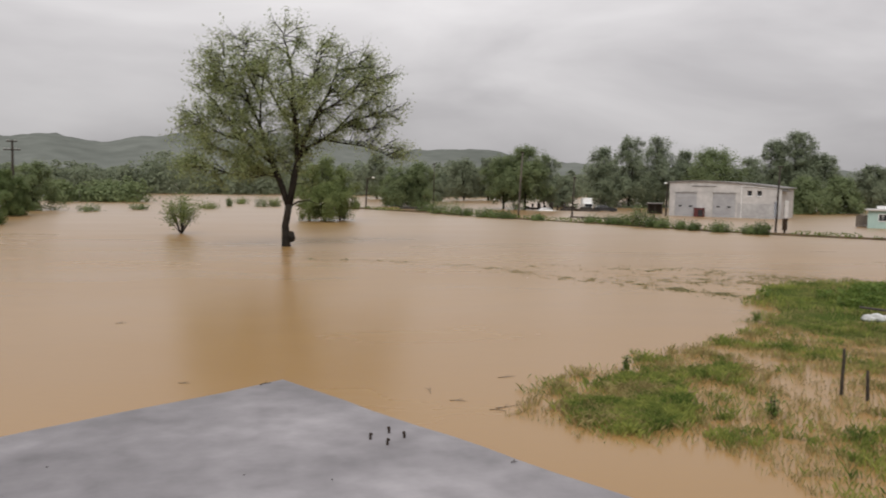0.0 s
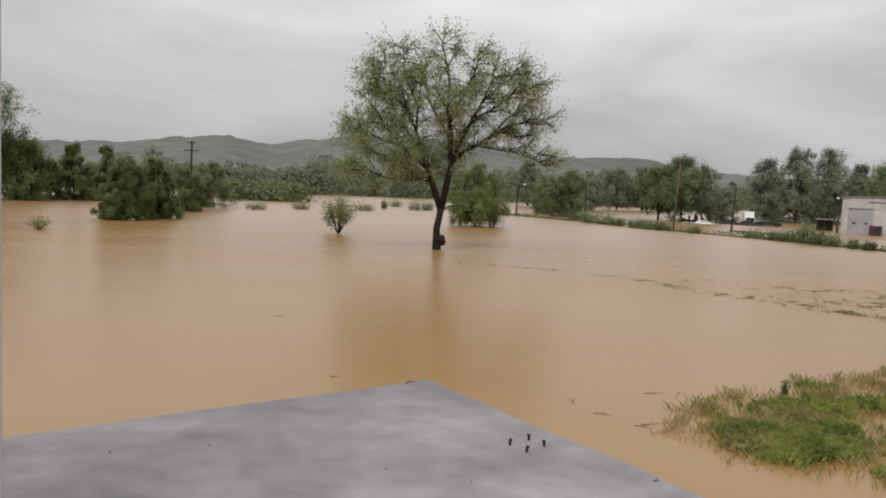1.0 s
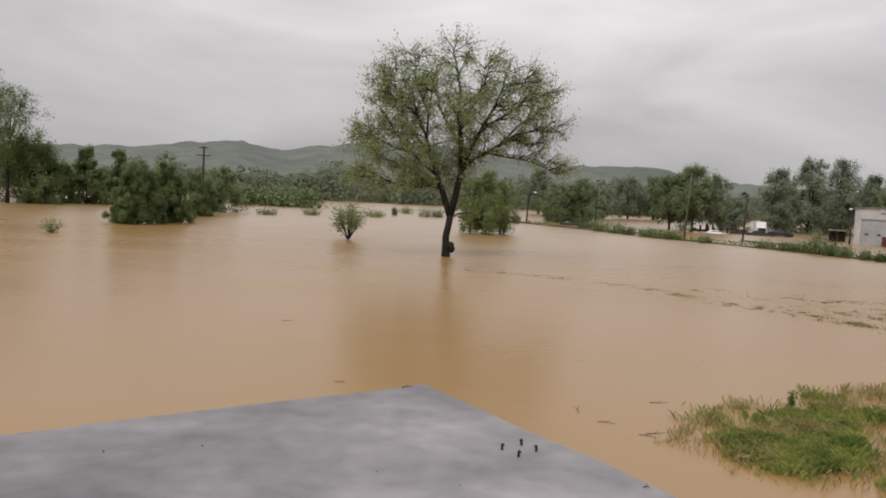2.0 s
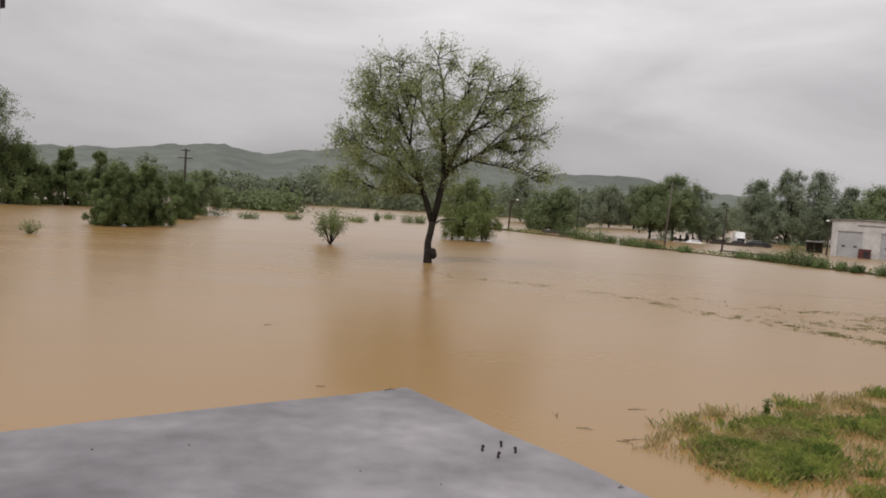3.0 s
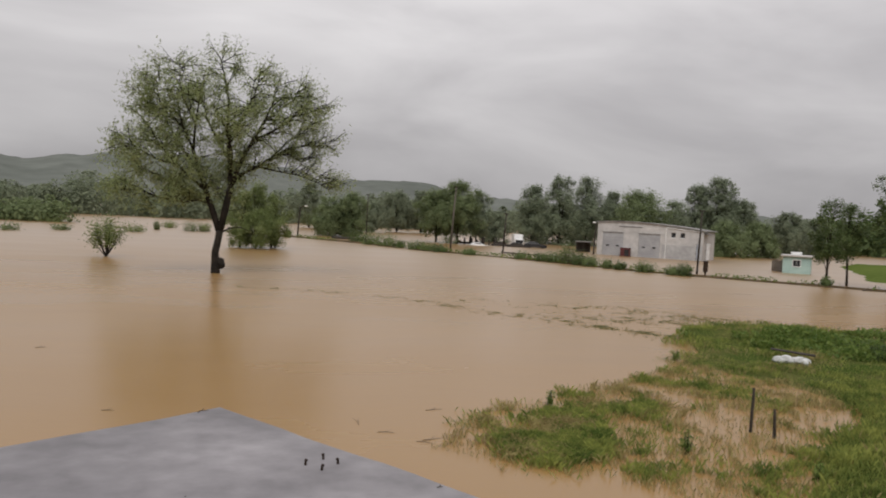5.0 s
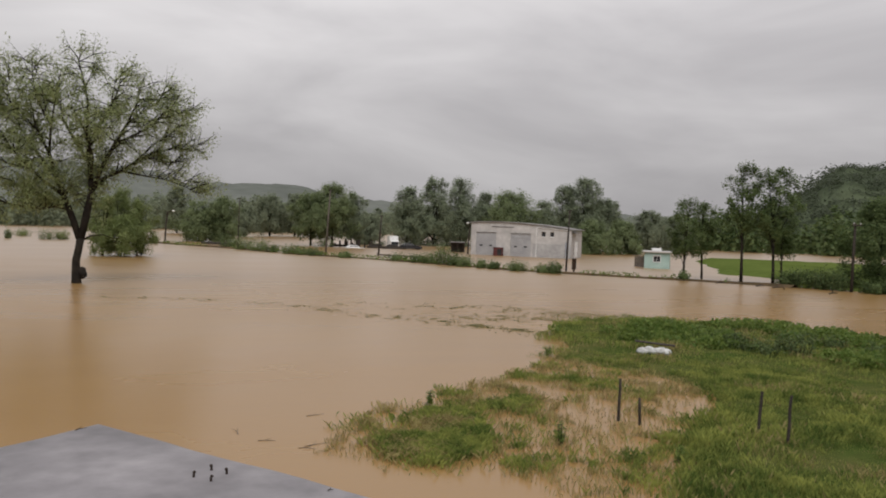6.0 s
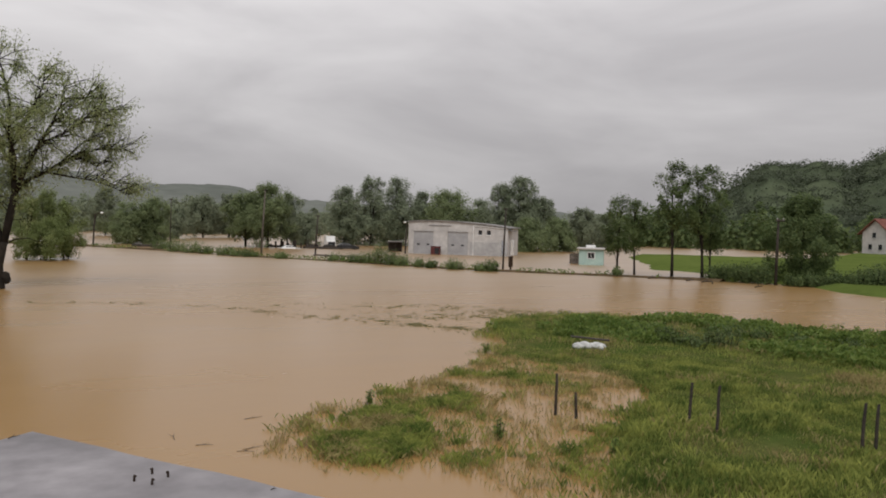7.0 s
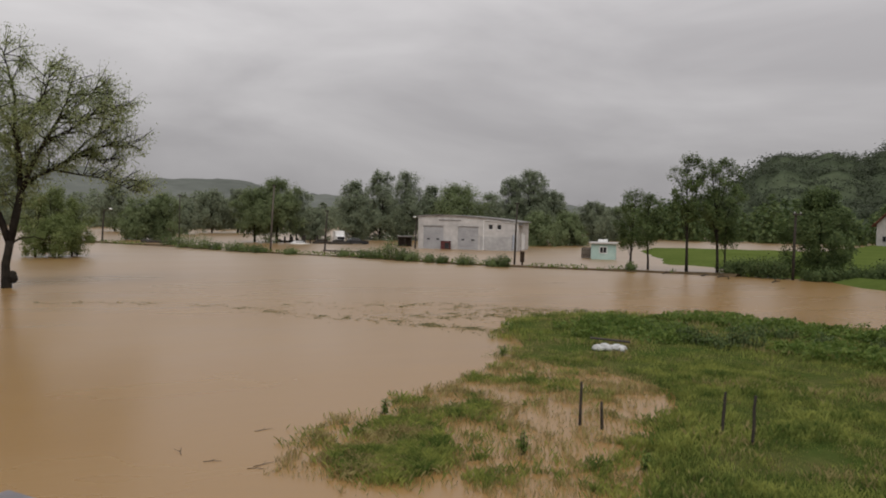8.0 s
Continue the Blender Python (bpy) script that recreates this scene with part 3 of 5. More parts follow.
# ---------- trees and bushes round the flood ----------
TREES = [
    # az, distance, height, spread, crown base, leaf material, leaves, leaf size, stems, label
    (21.74, 190, 13.6, 4.6, 0.3, LEAF_HAZED, 2600, 0.75, 2, "tall haze-paled tree standing behind the flooded depot"),
    (23.58, 186, 15.8, 4.4, 0.3, LEAF_HAZED, 2600, 0.75, 2, "tall haze-paled tree standing behind the flooded depot"),
    (25.43, 192, 16.2, 5.0, 0.3, LEAF_HAZED, 2800, 0.75, 2, "tall haze-paled tree standing behind the flooded depot"),
    (27.24, 198, 13.2, 4.4, 0.3, LEAF_HAZED, 2200, 0.75, 2, "tall haze-paled tree standing behind the flooded depot"),
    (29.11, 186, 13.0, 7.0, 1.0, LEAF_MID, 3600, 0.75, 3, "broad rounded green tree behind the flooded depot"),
    (31.38, 204, 12.2, 3.6, 0.3, LEAF_HAZED, 1700, 0.75, 1, "slender haze-paled tree behind the flooded depot"),
    (32.85, 190, 15.2, 4.6, 0.3, LEAF_HAZED, 2600, 0.75, 2, "tall haze-paled tree standing behind the flooded depot"),
    (34.25, 188, 16.8, 4.8, 0.3, LEAF_HAZED, 2800, 0.75, 2, "tall haze-paled tree standing behind the flooded depot"),
    (35.54, 190, 12.0, 4.6, 1.0, LEAF_HAZED, 2200, 0.75, 2, "tall haze-paled tree standing behind the flooded depot"),
    (34.74, 170, 6.5, 5.0, 0.0, LEAF_MID, 2200, 0.7, 4, "low green bush beside the flooded depot"),
    (36.73, 178, 7.0, 4.6, 0.0, LEAF_MID, 2200, 0.7, 4, "low green bush beside the flooded depot"),
    (38.53, 215, 10.2, 5.0, 0.5, LEAF_FAR_HAZED, 2200, 0.8, 2, "haze-tinted green tree at the edge of the flood"),
    (40.32, 230, 9.0, 6.0, 0.5, LEAF_FAR_HAZED, 2200, 0.8, 2, "haze-tinted green tree at the edge of the flood"),
    (14.99, 160, 10.4, 4.2, 1.6, LEAF_MID, 2800, 0.62, 2, "round green tree with its trunk in the flood"),
    (16.43, 157, 12.0, 4.6, 1.8, LEAF_MID, 3200, 0.62, 2, "round green tree with its trunk in the flood"),
    (17.79, 164, 10.6, 3.4, 1.4, LEAF_HAZED, 2000, 0.62, 1, "slender haze-paled tree with its trunk in the flood"),
    (19.05, 178, 6.6, 3.4, 0.0, LEAF_FAR_HAZED, 1500, 0.65, 3, "small haze-tinted tree at the water's edge"),
    (12.16, 232, 11.8, 5.4, 1.0, LEAF_FAR_HAZED, 2200, 0.85, 2, "haze-tinted green tree across the flood"),
    (13.88, 238, 12.4, 5.0, 1.0, LEAF_FAR_HAZED, 2000, 0.85, 2, "haze-tinted green tree across the flood"),
    (10.45, 214, 7.6, 4.0, 0.5, LEAF_FAR_HAZED, 1600, 0.75, 2, "haze-tinted green tree across the flood"),
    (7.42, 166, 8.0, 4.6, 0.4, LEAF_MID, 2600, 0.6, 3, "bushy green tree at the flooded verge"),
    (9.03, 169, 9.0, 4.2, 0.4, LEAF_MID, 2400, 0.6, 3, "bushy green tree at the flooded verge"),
    (6.00, 236, 13.2, 4.2, 1.0, LEAF_FAR_HAZED, 1800, 0.85, 1, "pointed haze-tinted tree across the flood"),
    (-31.06, 146, 22.5, 6.5, 6.0, LEAF_BUSH, 2300, 0.55, 1, "very tall loose-crowned tree beside the flood"),
    (-28.93, 141, 18.0, 5.0, 5.0, LEAF_BUSH, 2600, 0.5, 1, "very tall loose-crowned tree beside the flood"),
    (-27.72, 144, 10.3, 5.0, 0.0, LEAF_BUSH, 2600, 0.6, 3, "dark bushy tree at the edge of the flood"),
    (-27.00, 146, 9.8, 3.2, 0.0, LEAF_BUSH, 2600, 0.6, 3, "dark bushy tree at the edge of the flood"),
    (-24.42, 150, 9.7, 2.5, 0.0, LEAF_BUSH, 2400, 0.6, 2, "dark rounded tree at the edge of the flood"),
    (-25.75, 152, 6.4, 3.0, 0.0, LEAF_BUSH, 2000, 0.6, 3, "dark bushy tree at the edge of the flood"),
    (-23.16, 152, 6.0, 3.8, 0.0, LEAF_BUSH, 1800, 0.6, 3, "dark bushy tree at the edge of the flood"),
    (-16.15, 136, 7.2, 3.6, 0.2, LEAF_MID, 2000, 0.5, 3, "green bushy tree beyond the wooden pole"),
]
for i, (az, d, h, r, base, mat, n, leaf, stems, label) in enumerate(TREES):
    x, y = polar(az, d)
    tree("tree" if h > 7 else "bush", x, y, h, r, base, mat, label, n, leaf, stems, 20 + i)

for i, (az, d, h, r) in enumerate([(1.39, 103, 7.0, 2.1), (2.49, 104, 8.0, 2.6), (3.49, 104, 6.6, 2.2), (2.39, 101, 4.4, 2.8)]):
    x, y = polar(az, d)
    tree("young_willow", x, y, h, r, 0.8, LEAF_LIGHT, "light green young willow rising from the flood", 2200, 0.32, 3, 50 + i, "young willows in the flood", 1.0, 0.012)
for i, (az, d, h, r) in enumerate([(-22.5, 93, 7.6, 1.25), (-21.9, 91, 5.2, 1.6), (-21.3, 91, 6.8, 1.5), (-20.5, 92, 5.6, 1.7), (-19.5, 96, 6.8, 1.7), (-18.8, 97, 5.2, 1.5), (-17.7, 116, 6.0, 1.7), (-17.0, 119, 5.0, 1.6)]):
    x, y = polar(az, d)
    tree("willow_bush", x, y, h, r, 0.3, LEAF_BUSH, "dense green willow bush standing in the flood", 3000, 0.34, 3, 60 + i, "willow bushes in the flood", 1.0, 0.012)
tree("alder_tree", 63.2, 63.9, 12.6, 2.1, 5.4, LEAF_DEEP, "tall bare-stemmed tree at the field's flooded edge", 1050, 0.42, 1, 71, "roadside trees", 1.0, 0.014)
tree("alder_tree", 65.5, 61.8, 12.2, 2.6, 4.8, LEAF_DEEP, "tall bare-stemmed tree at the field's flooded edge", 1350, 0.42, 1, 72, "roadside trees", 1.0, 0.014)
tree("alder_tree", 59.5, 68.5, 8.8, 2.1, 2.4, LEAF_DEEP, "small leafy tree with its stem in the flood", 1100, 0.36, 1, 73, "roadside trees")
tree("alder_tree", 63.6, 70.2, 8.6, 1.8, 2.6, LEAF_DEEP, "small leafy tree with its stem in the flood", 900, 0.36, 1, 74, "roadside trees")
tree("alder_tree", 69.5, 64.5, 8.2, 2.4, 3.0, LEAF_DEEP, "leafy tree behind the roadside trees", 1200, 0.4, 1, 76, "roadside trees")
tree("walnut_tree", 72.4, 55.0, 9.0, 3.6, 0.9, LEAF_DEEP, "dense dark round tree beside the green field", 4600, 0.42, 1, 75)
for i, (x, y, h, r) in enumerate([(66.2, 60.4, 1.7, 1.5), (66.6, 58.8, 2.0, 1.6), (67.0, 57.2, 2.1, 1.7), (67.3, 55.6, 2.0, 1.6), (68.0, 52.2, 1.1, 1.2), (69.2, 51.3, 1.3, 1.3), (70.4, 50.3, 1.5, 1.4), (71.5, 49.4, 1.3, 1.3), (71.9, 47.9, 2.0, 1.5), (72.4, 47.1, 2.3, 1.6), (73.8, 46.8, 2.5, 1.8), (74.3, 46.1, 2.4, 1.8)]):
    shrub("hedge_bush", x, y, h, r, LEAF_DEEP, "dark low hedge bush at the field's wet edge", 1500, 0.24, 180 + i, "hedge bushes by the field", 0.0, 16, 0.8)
shrub("bush", -9.75, 77.4, 3.5, 2.1, LEAF_LIGHT, "small yellow-green bush with bare twigs in the flood", 2600, 0.2, 85, "", 0.46, 15, 0.03)
shrub("bush", -33.1, 66.9, 1.3, 1.2, LEAF_LIGHT, "small half-drowned bush in open flood water", 420, 0.16, 86, "", 0.2, 10)
ISLETS = [(-29.5, 128.2, 0.8, 2.4), (-33.3, 179.8, 1.3, 5.0), (-23.7, 136.4, 0.8, 1.8), (-13.6, 141.9, 1.1, 2.6), (-11.3, 158.0, 1.6, 0.7), (-9.9, 173.7, 1.3, 2.2), (-5.0, 156.5, 1.9, 2.0), (-2.8, 158.0, 1.6, 1.6), (42.7, 150.1, 2.0, 2.6), (11.5, 146.0, 1.6, 1.0), (-39.3, 185.7, 1.6, 4.0), (-47.6, 195.6, 2.4, 6.0)]
for i, (x, y, h, r) in enumerate(ISLETS):
    shrub("drowned_bush", x, y, h, r, LEAF_LIGHT if i % 2 else LEAF_MID, "half-drowned low shrub poking out of the flood", 700, 0.26, 100 + i, "drowned shrubs", 0.0, 12, 0.7)


# far woods that close the valley
def woods(name, az0, az1, d0, d1, h0, h1, n, leaf, mat, label, seed, width=4.2):
    rng = np.random.default_rng(seed)
    pts, faces = [], []
    for _ in range(n):
        az, d = rng.uniform(az0, az1), rng.uniform(d0, d1)
        h = rng.uniform(h0, h1) * (1 + 0.35 * math.sin(az * 0.8 + seed) * math.sin(az * 0.23))
        x, y = polar(az, d)
        k = int(105 * width / 2.6)
        t = rng.uniform(0, 1, (k, 1))
        w = width * np.sqrt(1.05 - t)
        p = np.concatenate([rng.normal(size=(k, 2)) * w * 0.6, t * h], 1)
        pts.append(p + (x, y, 0.1))
        faces.append(p * (1, 1, 0.5) - (0, 0, 0.1 * h))
    solo(name, quads(name, leaf_quads(rng, np.concatenate(pts), leaf, leaf * 0.7, 0.0, np.concatenate(faces)), mat), mat, label, "woods", "stuff")


woods("far_woods", -34, 14, 285, 345, 7.0, 11.5, 420, 1.15, LEAF_FAR_HAZED, "haze-tinted belt of trees along the far side of the flood", 5)
woods("far_woods", 12, 42, 330, 420, 8, 12, 300, 1.35, LEAF_FAR_HAZED, "haze-tinted belt of trees along the far side of the flood", 6)
woods("far_hedge", -17, -9.5, 182, 205, 2.5, 4.5, 60, 0.8, LEAF_MID, "green hedge standing in the far flood", 7, 2.4)
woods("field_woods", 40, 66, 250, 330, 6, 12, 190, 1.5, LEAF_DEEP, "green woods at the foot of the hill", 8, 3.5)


# ---------- hills ----------
def hill(name, ridge, d, depth, mat, label, rough, foot=-2.0):
    """A wooded ridge. ridge: bearing and height angle of its crest."""
    bm = bmesh.new()
    rows = []
    n = 260
    a0, a1 = ridge[0][0], ridge[-1][0]
    for i in range(n + 1):
        az = a0 + (a1 - a0) * i / n
        for (p, ep), (q, eq) in zip(ridge, ridge[1:]):
            if p <= az <= q:
                t = (az - p) / (q - p)
                t = t * t * (3 - 2 * t)
                crest = 5 + d * math.tan(radians(ep + (eq - ep) * t))
        row = []
        for j in range(15):
            s = j / 14
            dd = d - depth * (1 - s)
            x, y = polar(az, dd)
            z = foot + (crest - foot) * math.sin(s * math.pi / 2) ** 1.25
            z += rough * s * (noise.noise(Vector((x * 0.03, y * 0.03, 0))) + 0.6 * noise.noise(Vector((x * 0.11, y * 0.11, 3))))
            row.append(bm.verts.new((x, y, z)))
        x, y = polar(az, d + depth * 0.6)
        row.append(bm.verts.new((x, y, foot)))
        rows.append(row)
    for a, b in zip(rows, rows[1:]):
        for j in range(15):
            bm.faces.new((a[j], b[j], b[j + 1], a[j + 1]))
    return solo(name, bm, mat, label, "hill", "structure", smooth=True)


hill("backdrop_hills", [(-60, 1.2), (-36, 1.6), (-25.5, 1.75), (-21.8, 1.95), (-17.3, 2.5), (-15.4, 2.7), (-12.4, 2.3), (-9.4, 2.7), (-6.7, 3.05), (-2, 3.2), (2.5, 3.0), (4.9, 2.7), (6.9, 1.95), (8.9, 2.25), (13.9, 2.3), (16.2, 1.7), (18.4, 1.45), (24, 1.3), (32, 1.1), (48, 0.8), (60, 0.5)], 1500, 500, HILL_HAZED, "long haze-tinted wooded ridge far behind the valley", 5)
hill("hill_wooded", [(41, 0.0), (44, 0.5), (46.5, 1.2), (47.6, 2.0), (48.5, 2.8), (49.5, 3.6), (50.7, 4.15), (52.3, 4.05), (53.6, 4.4), (55.6, 3.7), (56.5, 4.25), (57.6, 4.8), (62, 6.0), (75, 8.0), (90, 6.0)], 620, 330, HILL, "steep wooded hill above the green field", 7)



def hill_trees():
    """Rounded treetops over the near hill."""
    rng = np.random.default_rng(91)
    ob = bpy.data.objects["hill_wooded"]
    co = np.zeros(len(ob.data.vertices) * 3)
    ob.data.vertices.foreach_get("co", co)
    co = co.reshape(-1, 16, 3)[:, :15].reshape(-1, 3)
    co = co[co[:, 2] > 1]
    c = co[rng.integers(0, len(co), 6000)] + rng.normal(size=(6000, 3)) * (5, 5, 0.6)
    open_land = ripple(c[:, 0], c[:, 1], 0.03, 2) > 0.75
    c = c[~open_land | (c[:, 2] > 28)]
    b = rng.normal(size=(len(c) * 26, 3)) * (2.0, 2.0, 1.2)
    p = np.repeat(c, 26, 0) + b
    solo("hill_trees", quads("hill_trees", leaf_quads(rng, p, 1.4, 1.0, 0.0, b * 0.5 + (0, 0, 2.0)), HILL_LEAF), HILL_LEAF, "dense dark woods covering the hill", "woods", "stuff")


hill_trees()


# ---------- embankment, field ----------
EMB = [(1.4, 160.0), (13.5, 148.0), (23.1, 131.1), (28.8, 115.1), (36.1, 104.5), (41.8, 93.7), (46.3, 83.0), (51.4, 75.5), (55.4, 71.5), (60.1, 66.5), (64.1, 61.3), (65.7, 57.4)]


def embankment():
    bm = bmesh.new()
    rows = []
    line = [Vector((x, y, 0)) for x, y in EMB]
    for a, b in zip(line, line[1:]):
        steps = max(2, int((b - a).length / 1.2))
        side = (b - a).normalized().cross(Vector((0, 0, 1)))
        for k in range(steps):
            c = a.lerp(b, k / steps)
            w = 0.75 + 0.5 * noise.noise(c * 0.21)
            z = 0.10 + 0.20 * noise.noise(c * 0.13)
            rows.append([bm.verts.new(c + side * w * s + Vector((0, 0, h))) for s, h in ((-2.2, -0.8), (-0.9, z * 0.4), (-0.3, z + 0.08), (0.4, z), (1.0, z * 0.3), (2.2, -0.8))])
    for a, b in zip(rows, rows[1:]):
        for k in range(5):
            bm.faces.new((a[k], a[k + 1], b[k + 1], b[k]))
    solo("ground_embankment", bm, MUD, "narrow muddy embankment just above the flood", "embankment", "structure", smooth=True)


embankment()


def verge():
    """Grass and low weeds along the embankment."""
    rng = np.random.default_rng(31)
    pts = []
    line = np.array(EMB, float)
    for a, b in zip(line, line[1:]):
        n = int(np.hypot(*(b - a)) * 26)
        t = rng.uniform(0, 1, (n, 1))
        p = a * (1 - t) + b * t + rng.normal(size=(n, 2)) * 0.5
        keep = ripple(p[:, 0], p[:, 1], 0.45, 4) > -0.25
        p = p[keep]
        pts.append(np.concatenate([p, rng.uniform(0.05, 0.55, (len(p), 1))], 1))
    pts = np.concatenate(pts)
    solo("embankment_weeds", quads("embankment_weeds", leaf_quads(rng, pts, 0.34, 0.14, -0.4), WEED), WEED, "rank green weeds along the embankment", "weeds", "stuff")


verge()
SHRUBS = [(9.44, 137, 1.9, 2.2), (10.45, 131, 2.3, 2.4), (11.46, 127, 1.9, 2.2), (12.37, 124, 1.2, 1.5), (13.58, 120, 1.3, 1.6), (14.38, 118, 1.1, 1.5), (15.29, 116, 1.0, 1.7), (17.37, 112, 0.8, 1.3), (21.12, 107.5, 0.9, 1.6), (22.56, 105, 1.1, 1.6), (23.38, 103.6, 1.4, 1.4), (24.30, 102, 2.7, 1.3), (25.12, 100.4, 1.7, 1.5), (25.94, 99, 1.2, 1.3), (27.04, 97, 1.1, 0.8), (27.93, 95.6, 0.9, 0.9), (29.60, 93.6, 1.1, 1.4), (31.47, 92, 0.9, 1.2), (32.26, 91.5, 1.4, 1.1), (41.02, 90, 1.0, 0.6)]
for i, (az, d, h, r) in enumerate(SHRUBS):
    x, y = polar(az, d)
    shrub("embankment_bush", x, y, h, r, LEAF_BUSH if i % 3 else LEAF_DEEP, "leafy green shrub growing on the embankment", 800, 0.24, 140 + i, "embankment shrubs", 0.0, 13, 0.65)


def field():
    poly = [(67.6, 60), (75.5, 71), (74.5, 79.4), (89, 98), (106, 120), (117, 115.5), (128, 111), (136, 104), (172, 123), (228, 150), (260, 60), (150, 14), (72, 30), (63.2, 39.8), (63.0, 43.5), (66.5, 48), (69.6, 53.8)]
    bm = bmesh.new()
    xs = np.arange(60, 264, 3.0)
    ys = np.arange(18, 156, 3.0)
    gx, gy = np.meshgrid(xs, ys)
    z = sum(np.where(in_poly(gx.ravel() + a, gy.ravel() + b, poly), 0.5, -0.8) for a, b in ((0, 0), (2, 0), (-2, 0), (0, 2), (0, -2))) / 5
    z = z + 0.12 * ripple(gx.ravel(), gy.ravel(), 0.11)
    vs = [bm.verts.new(p) for p in zip(gx.ravel(), gy.ravel(), z)]
    nx = len(xs)
    for j in range(len(ys) - 1):
        for i in range(nx - 1):
            bm.faces.new((vs[j * nx + i], vs[j * nx + i + 1], vs[(j + 1) * nx + i + 1], vs[(j + 1) * nx + i]))
    solo("ground_field", bm, FIELD, "bright green meadow rising beyond the flood", "field", "structure", smooth=True)


field()


# ---------- grass on the bank ----------
def blades(name, px, py, pz, height, width, mat, label, rng, lean=0.35, cat="grass"):
    n = len(px)
    foot = np.stack([px, py, pz], 1)
    a = rng.uniform(0, 2 * math.pi, n)
    side = np.stack([np.cos(a), np.sin(a), np.zeros(n)], 1) * width / 2
    h = height * rng.uniform(0.45, 1.25, n)
    b = rng.uniform(0, 2 * math.pi, n)
    bend = np.stack([np.cos(b), np.sin(b), np.zeros(n)], 1) * (h * lean * rng.uniform(0.2, 1.4, n))[:, None]
    up = np.stack([np.zeros(n), np.zeros(n), h], 1)
    corners = np.stack([foot - side, foot + side, foot + side * 0.5 + bend * 0.6 + up * 0.75, foot + bend * 1.3 + up], 1)
    solo(name, quads(name, corners, mat), mat, label, cat, "stuff")


def scatter(rng, poly, n):
    p = np.array(poly)
    x = rng.uniform(p[:, 0].min(), p[:, 0].max(), n)
    y = rng.uniform(p[:, 1].min(), p[:, 1].max(), n)
    k = in_poly(x, y, poly)
    return x[k], y[k]


def bank_grass():
    rng = np.random.default_rng(77)
    x, y = scatter(rng, DENSE, 900000)
    x, y = x + 0.6 * ripple(x, y, 1.9, 7) + rng.normal(size=len(x)) * 0.3, y + 0.8 * ripple(x, y, 1.4, 9) + rng.normal(size=len(x)) * 0.3
    near = np.hypot(x, y) < 32
    keep = near | (rng.uniform(0, 1, len(x)) < 0.27)
    x, y = x[keep], y[keep]
    dry = ripple(x, y, 0.8, 5) + 0.5 * ripple(x, y, 2.9, 1) + rng.normal(size=len(x)) * 0.45 > 1.05
    z = bank_height(x, y) - 0.05
    z = np.where(z < -0.3, -0.05, z)
    h = np.clip(0.20 + 0.09 * ripple(x, y, 1.1, 3) + 0.05 * ripple(x, y, 3.7, 3), 0.06, 0.5)
    blades("bank_grass", x[~dry], y[~dry], z[~dry], h[~dry], 0.012, GRASS, "rank green grass covering the bank", rng, 0.35)
    blades("bank_dry_grass", x[dry], y[dry], z[dry], h[dry] * 1.15, 0.010, GRASS_DRY, "dry reddish seed stalks among the grass", rng, 0.35)
    # broad dark weeds on the far, outer side of the bank
    x, y = scatter(rng, [(20.2, 31.4), (22.4, 35), (25.4, 37.3), (28.4, 37.4), (33, 34), (36, 29), (38, 25), (42, 12), (30, 14), (25, 24)], 70000)
    x, y = x + 0.6 * ripple(x, y, 1.7, 7), y + 0.6 * ripple(x, y, 1.2, 9)
    k = ripple(x, y, 0.7, 8) + 0.4 * ripple(x, y, 2.6, 2) > -0.1
    x, y = x[k], y[k]
    pts = np.stack([x, y, 0.12 + rng.uniform(0.05, 0.55, len(x)) * (0.75 + 0.5 * ripple(x, y, 0.7, 8))], 1)
    solo("bank_weeds", quads("bank_weeds", leaf_quads(rng, pts, 0.2, 0.1), WEED), WEED, "dark leafy weeds along the outer bank", "weeds", "stuff")
    # the island of grass, ragged at its edges
    x, y = scatter(rng, ISLAND, 300000)
    x, y = x + 0.45 * ripple(x, y, 2.7, 4) + rng.normal(size=len(x)) * 0.32, y + 0.45 * ripple(x, y, 2.3, 5) + rng.normal(size=len(x)) * 0.32
    k = 1.3 * ripple(x, y, 1.5, 2) + 0.8 * ripple(x, y, 5, 1) + rng.normal(size=len(x)) * 0.85 > 1.35
    x, y = x[k], y[k]
    d = (ripple(x, y, 3.0, 8) + rng.normal(size=len(x)) * 0.4 > 1.0) | (rng.uniform(0, 1, len(x)) < 0.08)
    blades("island_grass", x[~d], y[~d], np.zeros((~d).sum()) - 0.03, 0.17 + 0.09 * ripple(x[~d], y[~d], 2.1, 2).clip(-0.8, 1), 0.008, GRASS, "grass island flattened by the flood", rng, 0.5)
    blades("island_stalks", x[d], y[d], np.zeros(d.sum()) - 0.03, 0.19, 0.007, GRASS_DRY, "brown seed stalks on the grass island", rng, 0.8)
    # sparse drowned stalks
    x, y = scatter(rng, SPARSE, 120000)
    x, y = x + 0.5 * ripple(x, y, 2.0, 4), y + 0.5 * ripple(x, y, 1.7, 5)
    v = ripple(x, y, 2.4, 6) + 0.5 * ripple(x, y, 0.9, 1) + 0.35 * ripple(x, y, 6.1, 2) + rng.normal(size=len(x)) * 0.3
    v = v + 0.9 * np.exp(-np.abs((x - 9.4) * 0.707 - (y - 10.6) * 0.707) / 1.6)
    g, t = v > 0.78, (v > -0.9) & (v <= 0.78) & (rng.uniform(0, 1, len(x)) < 0.5)
    blades("drowned_grass", x[g], y[g], np.zeros(g.sum()) - 0.05, 0.2, 0.009, GRASS, "tufts of green grass standing in shallow flood water", rng, 0.4)
